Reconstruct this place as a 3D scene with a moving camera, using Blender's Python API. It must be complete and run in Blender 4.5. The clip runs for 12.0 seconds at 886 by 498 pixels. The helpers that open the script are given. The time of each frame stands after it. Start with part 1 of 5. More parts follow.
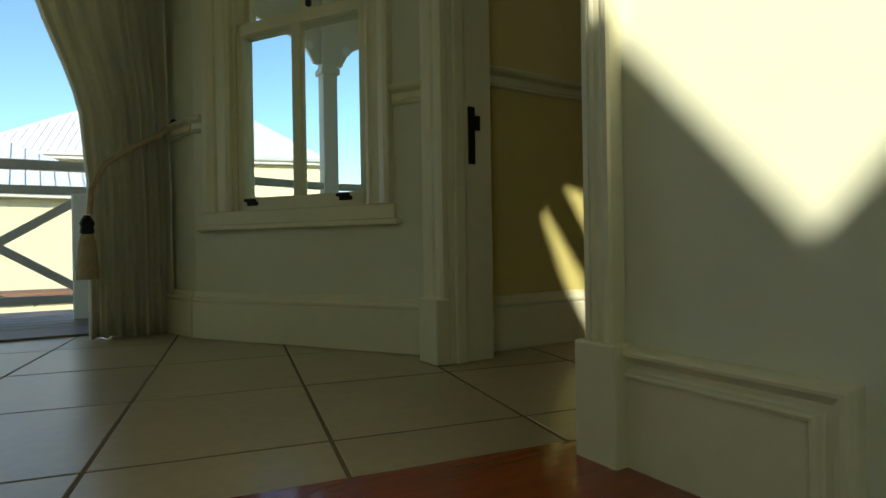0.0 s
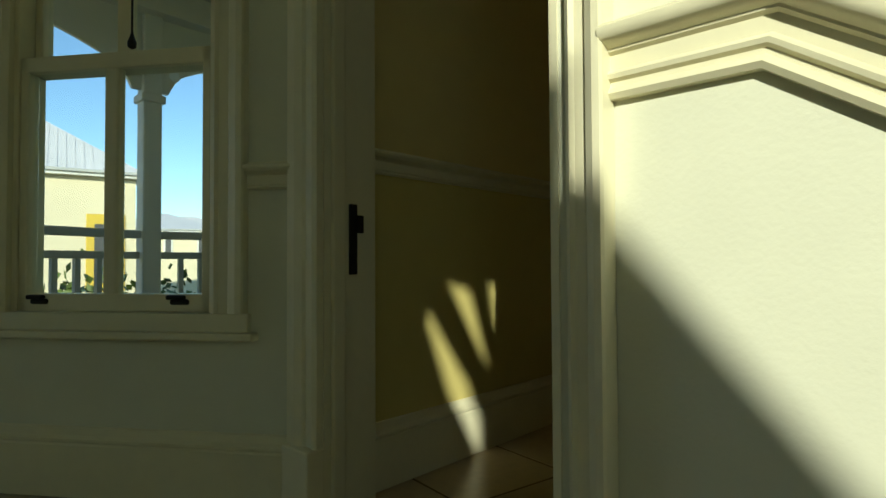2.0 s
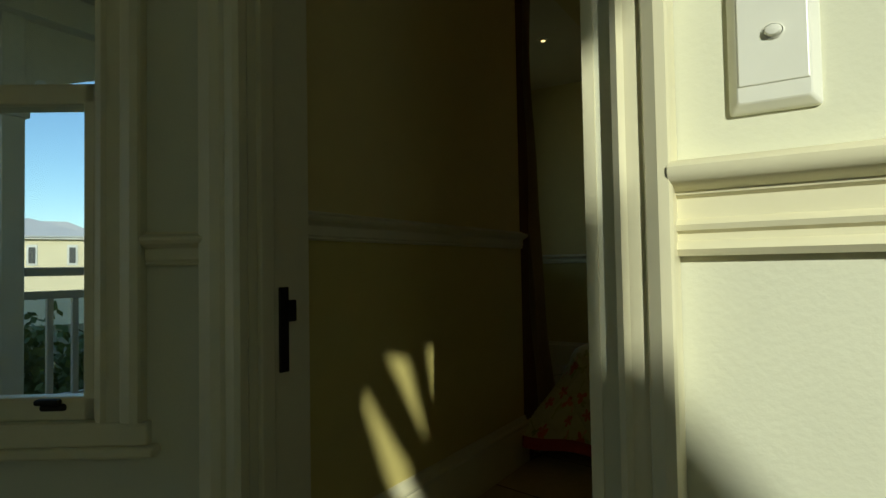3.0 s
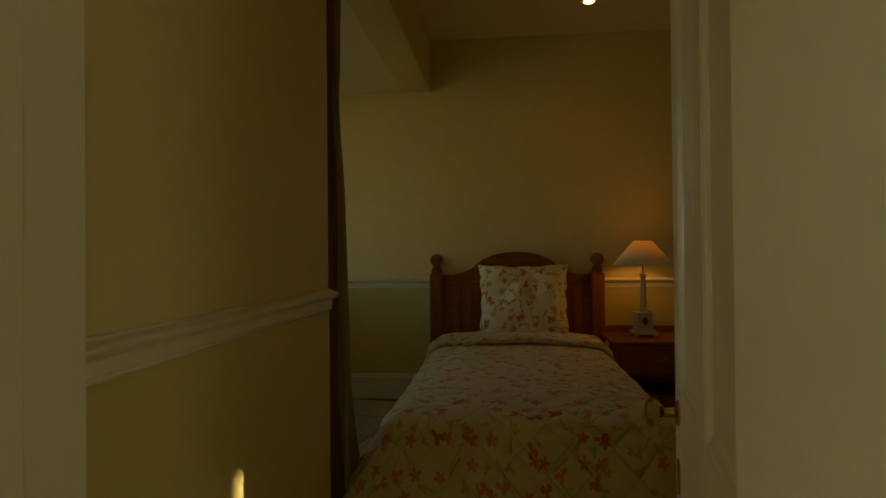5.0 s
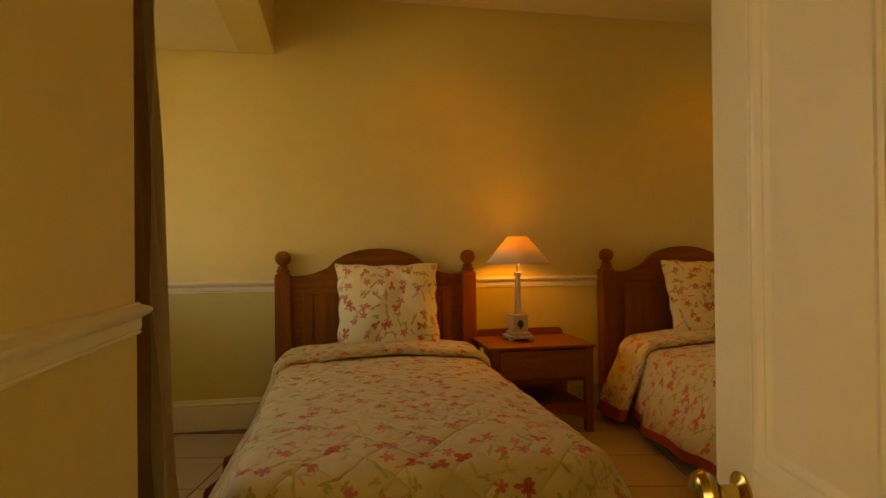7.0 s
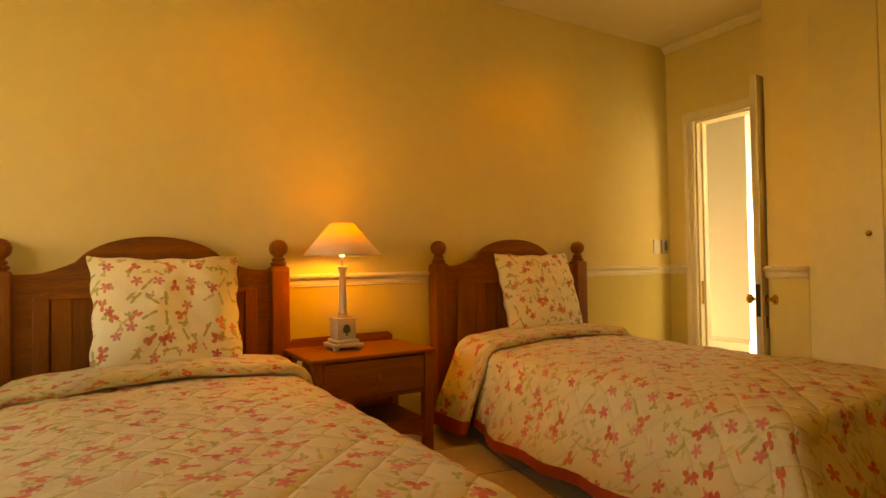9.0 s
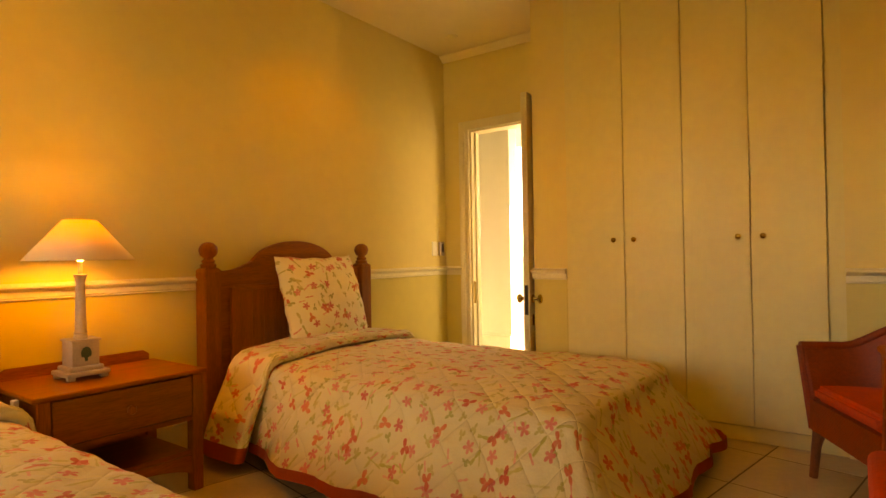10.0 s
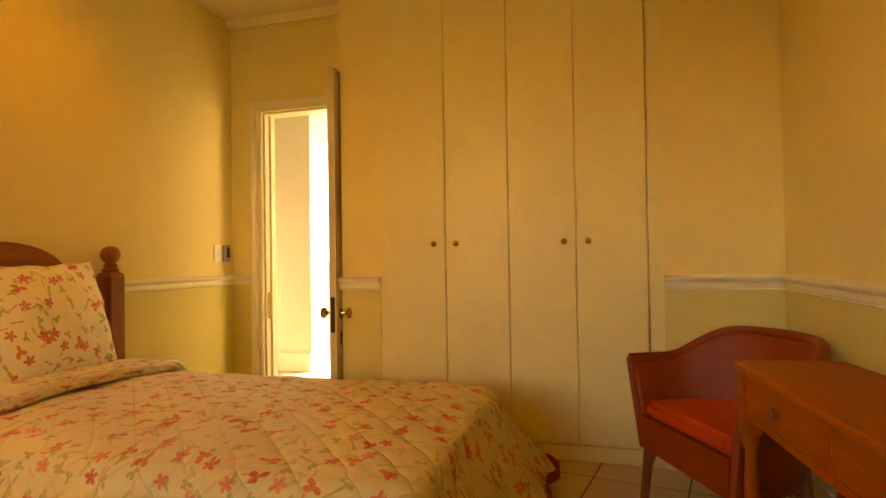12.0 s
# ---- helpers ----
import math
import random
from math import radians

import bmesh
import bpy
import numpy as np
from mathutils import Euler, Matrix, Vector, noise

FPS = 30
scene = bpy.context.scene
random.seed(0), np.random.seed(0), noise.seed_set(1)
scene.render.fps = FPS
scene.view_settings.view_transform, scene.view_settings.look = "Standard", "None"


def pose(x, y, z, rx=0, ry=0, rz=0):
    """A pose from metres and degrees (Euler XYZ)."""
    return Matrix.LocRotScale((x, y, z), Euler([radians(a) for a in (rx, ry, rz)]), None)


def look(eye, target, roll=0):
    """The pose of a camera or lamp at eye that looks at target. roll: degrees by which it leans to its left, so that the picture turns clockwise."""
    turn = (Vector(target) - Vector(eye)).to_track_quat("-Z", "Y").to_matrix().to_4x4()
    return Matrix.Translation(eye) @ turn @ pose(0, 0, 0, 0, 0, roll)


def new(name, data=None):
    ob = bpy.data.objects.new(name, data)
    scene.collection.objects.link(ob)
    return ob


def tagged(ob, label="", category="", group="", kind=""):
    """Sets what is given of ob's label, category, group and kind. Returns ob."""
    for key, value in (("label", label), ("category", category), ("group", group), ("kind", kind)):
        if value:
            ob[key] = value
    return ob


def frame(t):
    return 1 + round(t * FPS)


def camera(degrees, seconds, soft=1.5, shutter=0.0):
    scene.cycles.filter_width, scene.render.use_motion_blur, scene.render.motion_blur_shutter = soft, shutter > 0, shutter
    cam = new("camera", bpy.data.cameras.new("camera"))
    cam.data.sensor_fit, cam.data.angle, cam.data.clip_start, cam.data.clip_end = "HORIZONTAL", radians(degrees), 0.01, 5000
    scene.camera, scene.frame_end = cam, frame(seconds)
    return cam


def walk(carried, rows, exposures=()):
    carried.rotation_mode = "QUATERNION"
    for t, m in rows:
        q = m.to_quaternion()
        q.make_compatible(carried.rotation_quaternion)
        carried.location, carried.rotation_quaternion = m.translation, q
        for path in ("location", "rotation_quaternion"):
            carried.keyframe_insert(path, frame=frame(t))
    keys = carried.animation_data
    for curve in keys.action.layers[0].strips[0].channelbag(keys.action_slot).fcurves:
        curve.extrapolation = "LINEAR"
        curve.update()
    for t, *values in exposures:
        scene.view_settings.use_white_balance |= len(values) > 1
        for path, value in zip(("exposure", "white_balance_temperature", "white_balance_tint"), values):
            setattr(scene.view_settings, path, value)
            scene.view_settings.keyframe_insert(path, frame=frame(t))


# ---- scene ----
PATH = [
    (0, (0.709, -0.717, 0.351), (-1.008, 0.309, 0.343), -0.9),
    (0.5, (0.62, -0.723, 0.383), (-1.078, 0.334, 0.39), -0.5),
    (1, (0.575, -0.726, 0.469), (-0.997, 0.51, 0.485), -0.6),
    (1.5, (0.479, -0.678, 0.521), (-0.96, 0.71, 0.555), -0.5),
    (2, (0.381, -0.636, 0.627), (-0.97, 0.838, 0.68), -0.3),
    (2.5, (0.274, -0.597, 0.683), (-0.99, 0.952, 0.742), -0.5),
    (3, (0.174, -0.564, 0.813), (-0.898, 1.124, 0.876), -1.0),
    (3.5, (0.071, -0.511, 0.861), (-0.808, 1.284, 0.931), -1.3),
    (3.7, (0.028, -0.484, 0.917), (-0.802, 1.334, 0.986), -1.7),
    (5.3, (-0.272, -0.248, 1.078), (-0.352, 1.75, 1.091), -0.1),
    (5.5, (-0.298, -0.182, 1.079), (-0.316, 1.818, 1.09), 0.0),
    (6, (-0.356, -0.047, 1.07), (-0.264, 1.95, 1.084), -0.3),
    (6.5, (-0.391, 0.078, 1.071), (-0.153, 2.064, 1.084), -0.5),
    (8.3, (-0.403, 0.694, 0.977), (0.335, 2.553, 1.009), -0.6),
    (8.5, (-0.399, 0.735, 0.96), (0.42, 2.559, 1.0), -0.7),
    (9, (-0.361, 0.874, 0.953), (0.674, 2.584, 0.997), -0.9),
    (9.5, (-0.313, 0.959, 0.972), (0.961, 2.501, 1.003), -0.8),
    (10, (-0.305, 1.077, 0.988), (1.314, 2.25, 1.011), -0.9),
    (10.5, (-0.262, 1.175, 0.972), (1.569, 1.98, 1.002), -0.9),
    (11, (-0.132, 1.25, 0.987), (1.765, 1.885, 1.017), -0.9),
    (11.5, (0.005, 1.313, 0.987), (1.921, 1.885, 1.017), -0.9),
    (12, (0.18, 1.387, 0.993), (2.105, 1.93, 1.023), -0.9),
]
EXPOSURES = [(0, 1.15, 6700, 0), (1.0, 1.0, 6700, -2), (2.0, 0.7, 6500, -5), (3.3, 0.15, 6400, -5), (4.4, 1.0, 7600, 4), (5.3, 2.15, 11000, 20), (6.5, 3.2, 17500, 38), (8.5, 4.4, 22500, 43), (12, 4.8, 22500, 45)]
cam = camera(75.7, 12.0)
LAMP_W, DOWN_W = 0.17, 0.46
walk(cam, [(t, look(e, a, r)) for t, e, a, r in PATH], EXPOSURES)

# ---- light ----
world = bpy.data.worlds.new("sky")
scene.world = world
world.use_nodes = True
wn = world.node_tree.nodes
sky = wn.new("ShaderNodeTexSky")
sky.sky_type, sky.sun_disc = "NISHITA", False
SUN_TRAVEL = Vector((-0.64, 0.75, -0.364)).normalized()
sky.sun_elevation = math.asin(-SUN_TRAVEL.z)
sky.sun_rotation = math.atan2(-SUN_TRAVEL.x, -SUN_TRAVEL.y)
sky.air_density, sky.dust_density, sky.ozone_density = 1.0, 0.1, 4.0
world.node_tree.links.new(sky.outputs[0], wn["Background"].inputs[0])
wn["Background"].inputs[1].default_value = 0.13


def lamp(name, kind, m, energy, color, **more):
    data = bpy.data.lights.new(name, kind)
    data.energy, data.color = energy, color
    for key, value in more.items():
        if key == "size":
            data.shape, data.size, data.size_y = "RECTANGLE", value[0], value[1]
        elif key == "radius":
            data.shadow_soft_size = value
        elif key == "spot":
            data.spot_size, data.spot_blend = radians(value[0]), value[1]
        elif key == "angle":
            data.angle = radians(value)
    ob = new(name, data)
    ob.matrix_world = m
    return ob


lamp("sun", "SUN", look(-SUN_TRAVEL * 20, (0, 0, 0)), 3.2, (1.0, 0.96, 0.88), angle=0.5)


# Fill lamps added in the openings to strengthen the daylight of the world sky.
lamp("recess_window_fill", "AREA", look((-1.95, 2.86, 1.5), (1.0, 2.86, 1.3)), 0.13, (1.0, 0.95, 0.74), size=(1.3, 1.2))
lamp("garden_doors_fill", "AREA", look((-2.22, -1.3, 1.2), (0.0, -0.6, 1.1)), 0.48, (0.88, 0.94, 1.0), size=(1.2, 2.0))
lamp("sunny_opening_fill", "AREA", look((2.3, -2.3, 1.35), (-0.5, 0.6, 0.9)), 1.25, (1.0, 1.0, 0.78), size=(0.8, 2.2))
lamp("lobby_opening_fill", "AREA", look((4.95, 3.62, 1.25), (3.0, 3.3, 1.2)), 0.07, (0.93, 1.0, 0.86), size=(0.5, 2.2))
# Added fill: lights the bedroom's far wall through the lobby doorway.
lamp("lobby_south_fill", "AREA", look((4.30, 1.96, 1.25), (4.05, 4.0, 1.25)), 1.0, (0.95, 1.0, 0.82), size=(0.8, 2.1))

# ---- materials ----
def mat(name, color, rough=0.6, metal=0.0, vary=0.12, scale=6.0, bump=0.0, bump_scale=60.0, color2=None,
        coat=0.0, per_object=0.0, stretch=(1, 1, 1), spec=0.5):
    """Painted or plain surface: colour clouds at two scales, uneven gloss and fine relief."""
    m = bpy.data.materials.new(name)
    m.use_nodes = True
    nt = m.node_tree
    p = nt.nodes["Principled BSDF"]
    tc = nt.nodes.new("ShaderNodeTexCoord")
    mp = nt.nodes.new("ShaderNodeMapping")
    mp.inputs["Scale"].default_value = stretch
    nt.links.new(tc.outputs["Object"], mp.inputs[0])
    n1 = nt.nodes.new("ShaderNodeTexNoise")
    n1.inputs["Scale"].default_value, n1.inputs["Detail"].default_value = scale, 6
    n2 = nt.nodes.new("ShaderNodeTexNoise")
    n2.inputs["Scale"].default_value, n2.inputs["Detail"].default_value = scale * 9, 4
    for n in (n1, n2):
        nt.links.new(mp.outputs[0], n.inputs["Vector"])
    avg = nt.nodes.new("ShaderNodeMath")
    avg.operation = "MULTIPLY_ADD"
    avg.inputs[1].default_value = 0.5
    half = nt.nodes.new("ShaderNodeMath")
    half.operation = "MULTIPLY"
    half.inputs[1].default_value = 0.5
    nt.links.new(n2.outputs[0], half.inputs[0])
    nt.links.new(n1.outputs[0], avg.inputs[0])
    nt.links.new(half.outputs[0], avg.inputs[2])
    ramp = nt.nodes.new("ShaderNodeValToRGB")
    c2 = color2 or tuple(c * (1 - vary) for c in color)
    ramp.color_ramp.elements[0].position, ramp.color_ramp.elements[1].position = 0.35, 0.65
    ramp.color_ramp.elements[0].color = (*c2, 1)
    ramp.color_ramp.elements[1].color = (*color, 1)
    nt.links.new(avg.outputs[0], ramp.inputs[0])
    out = ramp.outputs[0]
    if per_object:
        oi = nt.nodes.new("ShaderNodeObjectInfo")
        mr = nt.nodes.new("ShaderNodeMapRange")
        mr.inputs[3].default_value, mr.inputs[4].default_value = 1 - per_object, 1 + per_object
        nt.links.new(oi.outputs["Random"], mr.inputs[0])
        hs = nt.nodes.new("ShaderNodeHueSaturation")
        nt.links.new(mr.outputs[0], hs.inputs["Value"])
        nt.links.new(out, hs.inputs["Color"])
        out = hs.outputs[0]
    nt.links.new(out, p.inputs["Base Color"])
    rr = nt.nodes.new("ShaderNodeMapRange")
    rr.inputs[3].default_value, rr.inputs[4].default_value = max(0.02, rough - 0.08), min(1, rough + 0.08)
    nt.links.new(avg.outputs[0], rr.inputs[0])
    nt.links.new(rr.outputs[0], p.inputs["Roughness"])
    p.inputs["Metallic"].default_value = metal
    p.inputs["Coat Weight"].default_value = coat
    p.inputs["Specular IOR Level"].default_value = spec
    if bump:
        nb = nt.nodes.new("ShaderNodeTexNoise")
        nb.inputs["Scale"].default_value, nb.inputs["Detail"].default_value = bump_scale, 5
        nt.links.new(mp.outputs[0], nb.inputs["Vector"])
        b = nt.nodes.new("ShaderNodeBump")
        b.inputs["Strength"].default_value, b.inputs["Distance"].default_value = bump, 0.004
        nt.links.new(nb.outputs[0], b.inputs["Height"])
        nt.links.new(b.outputs[0], p.inputs["Normal"])
    return m


def wood(name, dark, light, axis="Z", rough=0.4, coat=0.0, scale=1.0, per_object=0.06, spec=0.5):
    """Wood with grain drawn out along one axis of the piece."""
    st = {"X": (1.2, 14, 14), "Y": (14, 1.2, 14), "Z": (14, 14, 1.2)}[axis]
    return mat(name, light, rough, 0, 0.3, 2.2 * scale, 0.25, 9.0, color2=dark, coat=coat, per_object=per_object, stretch=st, spec=spec)


def glass(name):
    m = bpy.data.materials.new(name)
    m.use_nodes = True
    nt = m.node_tree
    nt.nodes.remove(nt.nodes["Principled BSDF"])
    g = nt.nodes.new("ShaderNodeBsdfGlossy")
    g.inputs["Roughness"].default_value = 0.02
    t = nt.nodes.new("ShaderNodeBsdfTransparent")
    t.inputs[0].default_value = (0.95, 0.97, 0.96, 1)
    mix = nt.nodes.new("ShaderNodeMixShader")
    fr = nt.nodes.new("ShaderNodeLayerWeight")
    pw = nt.nodes.new("ShaderNodeMath")
    pw.operation, pw.inputs[1].default_value = "POWER", 4.0
    ad = nt.nodes.new("ShaderNodeMath")
    ad.operation, ad.inputs[1].default_value, ad.inputs[2].default_value = "MULTIPLY_ADD", 0.6, 0.03
    nt.links.new(fr.outputs["Facing"], pw.inputs[0])
    nt.links.new(pw.outputs[0], ad.inputs[0])
    nt.links.new(ad.outputs[0], mix.inputs[0])
    nt.links.new(t.outputs[0], mix.inputs[1])
    nt.links.new(g.outputs[0], mix.inputs[2])
    nt.links.new(mix.outputs[0], nt.nodes["Material Output"].inputs[0])
    return m


def glow(name, color, strength):
    m = bpy.data.materials.new(name)
    m.use_nodes = True
    p = m.node_tree.nodes["Principled BSDF"]
    p.inputs["Base Color"].default_value = (*color, 1)
    p.inputs["Emission Color"].default_value = (*color, 1)
    p.inputs["Emission Strength"].default_value = strength
    return m


def shade_cloth(name):
    """Lampshade cloth that lets light through."""
    m = bpy.data.materials.new(name)
    m.use_nodes = True
    nt = m.node_tree
    p = nt.nodes["Principled BSDF"]
    p.inputs["Base Color"].default_value = (0.8, 0.68, 0.48, 1)
    p.inputs["Roughness"].default_value = 0.9
    tr = nt.nodes.new("ShaderNodeBsdfTranslucent")
    tr.inputs[0].default_value = (0.82, 0.64, 0.34, 1)
    n = nt.nodes.new("ShaderNodeTexNoise")
    n.inputs["Scale"].default_value = 220
    b = nt.nodes.new("ShaderNodeBump")
    b.inputs["Strength"].default_value = 0.2
    nt.links.new(n.outputs[0], b.inputs["Height"])
    nt.links.new(b.outputs[0], p.inputs["Normal"])
    mix = nt.nodes.new("ShaderNodeMixShader")
    mix.inputs[0].default_value = 0.3
    nt.links.new(p.outputs[0], mix.inputs[1])
    nt.links.new(tr.outputs[0], mix.inputs[2])
    nt.links.new(mix.outputs[0], nt.nodes["Material Output"].inputs[0])
    return m


def thin_cloth(name, color, through_color, share):
    m = mat(name, color, 0.9, vary=0.12, scale=5, bump=0.4, bump_scale=200)
    nt = m.node_tree
    tr = nt.nodes.new("ShaderNodeBsdfTranslucent")
    tr.inputs[0].default_value = (*through_color, 1)
    mix = nt.nodes.new("ShaderNodeMixShader")
    mix.inputs[0].default_value = share
    nt.links.new(nt.nodes["Principled BSDF"].outputs[0], mix.inputs[1])
    nt.links.new(tr.outputs[0], mix.inputs[2])
    nt.links.new(mix.outputs[0], nt.nodes["Material Output"].inputs[0])
    return m


def floral(name, ground, quilt=True):
    """Printed cotton: scattered pink and red blossoms, orange-red butterflies, thin green sprigs."""
    m = bpy.data.materials.new(name)
    m.use_nodes = True
    nt = m.node_tree
    nd, ln = nt.nodes, nt.links
    p = nd["Principled BSDF"]
    p.inputs["Roughness"].default_value = 0.85
    uv = nd.new("ShaderNodeUVMap")
    uv.uv_map = "cloth"
    color = nd.new("ShaderNodeTexNoise")
    color.inputs["Scale"].default_value, color.inputs["Detail"].default_value = 5, 5
    ramp = nd.new("ShaderNodeValToRGB")
    ramp.color_ramp.elements[0].color = (*[c * 0.88 for c in ground], 1)
    ramp.color_ramp.elements[1].color = (*ground, 1)
    ln.new(uv.outputs[0], color.inputs["Vector"])
    ln.new(color.outputs[0], ramp.inputs[0])
    last = ramp.outputs[0]

    def math_node(op, a, b=None, c=None):
        n = nd.new("ShaderNodeMath")
        n.operation = op
        for i, v in enumerate((a, b, c)):
            if v is None:
                continue
            if isinstance(v, (int, float)):
                n.inputs[i].default_value = v
            else:
                ln.new(v, n.inputs[i])
        return n.outputs[0]

    def motif(last, scale, shift, petals, size, power, tints, keep, squash=1.0):
        mp = nd.new("ShaderNodeMapping")
        mp.inputs["Location"].default_value = (shift, shift * 0.7, 0)
        ln.new(uv.outputs[0], mp.inputs[0])
        wob = nd.new("ShaderNodeTexNoise")
        wob.inputs["Scale"].default_value = 40
        ln.new(mp.outputs[0], wob.inputs["Vector"])
        vo = nd.new("ShaderNodeTexVoronoi")
        vo.voronoi_dimensions, vo.inputs["Scale"].default_value = "2D", scale
        vo.inputs["Randomness"].default_value = 0.85
        ln.new(mp.outputs[0], vo.inputs["Vector"])
        diff = nd.new("ShaderNodeVectorMath")
        diff.operation = "SUBTRACT"
        ln.new(mp.outputs[0], diff.inputs[0])
        ln.new(vo.outputs["Position"], diff.inputs[1])
        cs = nd.new("ShaderNodeSeparateColor")
        ln.new(vo.outputs["Color"], cs.inputs[0])
        rot = nd.new("ShaderNodeVectorRotate")
        rot.rotation_type = "Z_AXIS"
        ln.new(diff.outputs[0], rot.inputs["Vector"])
        ln.new(math_node("MULTIPLY", cs.outputs[0], 6.28), rot.inputs["Angle"])
        sx = nd.new("ShaderNodeSeparateXYZ")
        ln.new(rot.outputs[0], sx.inputs[0])
        x, y = sx.outputs[0], math_node("MULTIPLY", sx.outputs[1], squash)
        ang = math_node("ARCTAN2", y, x)
        r = math_node("SQRT", math_node("ADD", math_node("MULTIPLY", x, x), math_node("MULTIPLY", y, y)))
        lobes = math_node("POWER", math_node("ABSOLUTE", math_node("COSINE", math_node("MULTIPLY", ang, petals / 2))), power)
        edge = math_node("MULTIPLY", math_node("MULTIPLY_ADD", lobes, 0.8, 0.2), size)
        edge = math_node("MULTIPLY", edge, math_node("MULTIPLY_ADD", wob.outputs[0], 0.8, 0.6))
        inside = math_node("LESS_THAN", r, edge)
        inside = math_node("MULTIPLY", inside, math_node("LESS_THAN", cs.outputs[1], keep))
        tint = nd.new("ShaderNodeMix")
        tint.data_type = "RGBA"
        ln.new(cs.outputs[2], tint.inputs[0])
        tint.inputs[6].default_value, tint.inputs[7].default_value = (*tints[0], 1), (*tints[1], 1)
        mix = nd.new("ShaderNodeMix")
        mix.data_type = "RGBA"
        ln.new(math_node("MULTIPLY", inside, math_node("MULTIPLY_ADD", wob.outputs[0], 0.4, 0.68)), mix.inputs[0])
        ln.new(last, mix.inputs[6])
        ln.new(tint.outputs[2], mix.inputs[7])
        return mix.outputs[2]

    last = motif(last, 9, 3.1, 2, 0.042, 2.5, ((0.42, 0.40, 0.10), (0.56, 0.50, 0.20)), 0.34, 4.5)
    last = motif(last, 13, 9.4, 2, 0.034, 2.0, ((0.36, 0.36, 0.07), (0.55, 0.48, 0.16)), 0.42, 2.4)
    last = motif(last, 16, 7.7, 3, 0.022, 1.0, ((0.32, 0.33, 0.08), (0.50, 0.42, 0.14)), 0.45, 1.6)
    last = motif(last, 12, 4.2, 2, 0.020, 2.0, ((0.66, 0.22, 0.14), (0.72, 0.38, 0.24)), 0.45, 2.0)
    last = motif(last, 9.5, 1.3, 5, 0.023, 0.7, ((0.58, 0.08, 0.06), (0.70, 0.22, 0.15)), 0.66)
    last = motif(last, 8.5, 5.9, 3, 0.032, 1.1, ((0.57, 0.07, 0.03), (0.68, 0.18, 0.06)), 0.65, 1.5)
    ln.new(last, p.inputs["Base Color"])
    weave = nd.new("ShaderNodeTexNoise")
    weave.inputs["Scale"].default_value = 90
    ln.new(uv.outputs[0], weave.inputs["Vector"])
    b = nd.new("ShaderNodeBump")
    b.inputs["Strength"].default_value, b.inputs["Distance"].default_value = 0.35, 0.004
    ln.new(weave.outputs[0], b.inputs["Height"])
    if quilt:
        xy = nd.new("ShaderNodeSeparateXYZ")
        ln.new(uv.outputs[0], xy.inputs[0])
        lines = [math_node("ABSOLUTE", math_node("SINE", math_node("MULTIPLY", math_node(op, xy.outputs[0], xy.outputs[1]), math.pi / 0.16))) for op in ("ADD", "SUBTRACT")]
        seam = math_node("POWER", math_node("MINIMUM", lines[0], lines[1]), 0.4)
        b2 = nd.new("ShaderNodeBump")
        b2.inputs["Strength"].default_value, b2.inputs["Distance"].default_value = 0.55, 0.018
        ln.new(seam, b2.inputs["Height"])
        ln.new(b2.outputs[0], b.inputs["Normal"])
    ln.new(b.outputs[0], p.inputs["Normal"])
    p.inputs["Sheen Weight"].default_value = 0.1
    return m


def wicker(name, color):
    m = mat(name, color, 0.55, 0, 0.35, 8)
    nt = m.node_tree
    tc = nt.nodes.new("ShaderNodeTexCoord")
    w1 = nt.nodes.new("ShaderNodeTexWave")
    w1.bands_direction = "Z"
    w1.inputs["Scale"].default_value = 50
    w2 = nt.nodes.new("ShaderNodeTexWave")
    w2.bands_direction = "DIAGONAL"
    w2.inputs["Scale"].default_value = 40
    mul = nt.nodes.new("ShaderNodeMath")
    mul.operation = "MULTIPLY"
    b = nt.nodes.new("ShaderNodeBump")
    b.inputs["Strength"].default_value, b.inputs["Distance"].default_value = 0.4, 0.002
    for w in (w1, w2):
        nt.links.new(tc.outputs["Object"], w.inputs["Vector"])
    nt.links.new(w1.outputs["Fac"], mul.inputs[0])
    nt.links.new(w2.outputs["Fac"], mul.inputs[1])
    nt.links.new(mul.outputs[0], b.inputs["Height"])
    nt.links.new(b.outputs[0], nt.nodes["Principled BSDF"].inputs["Normal"])
    return m


PAINT = mat("wall_paint_cream", (0.75, 0.63, 0.27), 0.62, vary=0.06, scale=1.3, bump=0.12, bump_scale=140)
PAINT_LOW = mat("wall_paint_olive_cream", (0.65, 0.55, 0.19), 0.6, vary=0.07, scale=1.3, bump=0.12, bump_scale=140)
PAINT_HALL = mat("wall_paint_pale_green", (0.72, 0.71, 0.53), 0.6, vary=0.06, scale=1.3, bump=0.12, bump_scale=140)
TRIM = mat("trim_gloss_paint", (0.76, 0.71, 0.48), 0.35, vary=0.06, scale=3, bump=0.06, bump_scale=50)
CEIL = mat("ceiling_paint", (0.80, 0.72, 0.46), 0.8, vary=0.05, scale=1.1, bump=0.1, bump_scale=120)
CUPBOARD = mat("cupboard_paint", (0.72, 0.65, 0.30), 0.45, vary=0.07, scale=2, bump=0.06, bump_scale=40, per_object=0.015)
LOBBY = mat("lobby_cream_paint", (0.58, 0.58, 0.49), 0.7, vary=0.04, scale=1.2, bump=0.1, bump_scale=120)
TILE = mat("floor_tile_glaze", (0.54, 0.44, 0.27), 0.3, vary=0.2, scale=3.5, bump=0.12, bump_scale=12, per_object=0.07)
GROUT = mat("grout", (0.20, 0.15, 0.09), 0.9, vary=0.25, scale=12, bump=0.3)
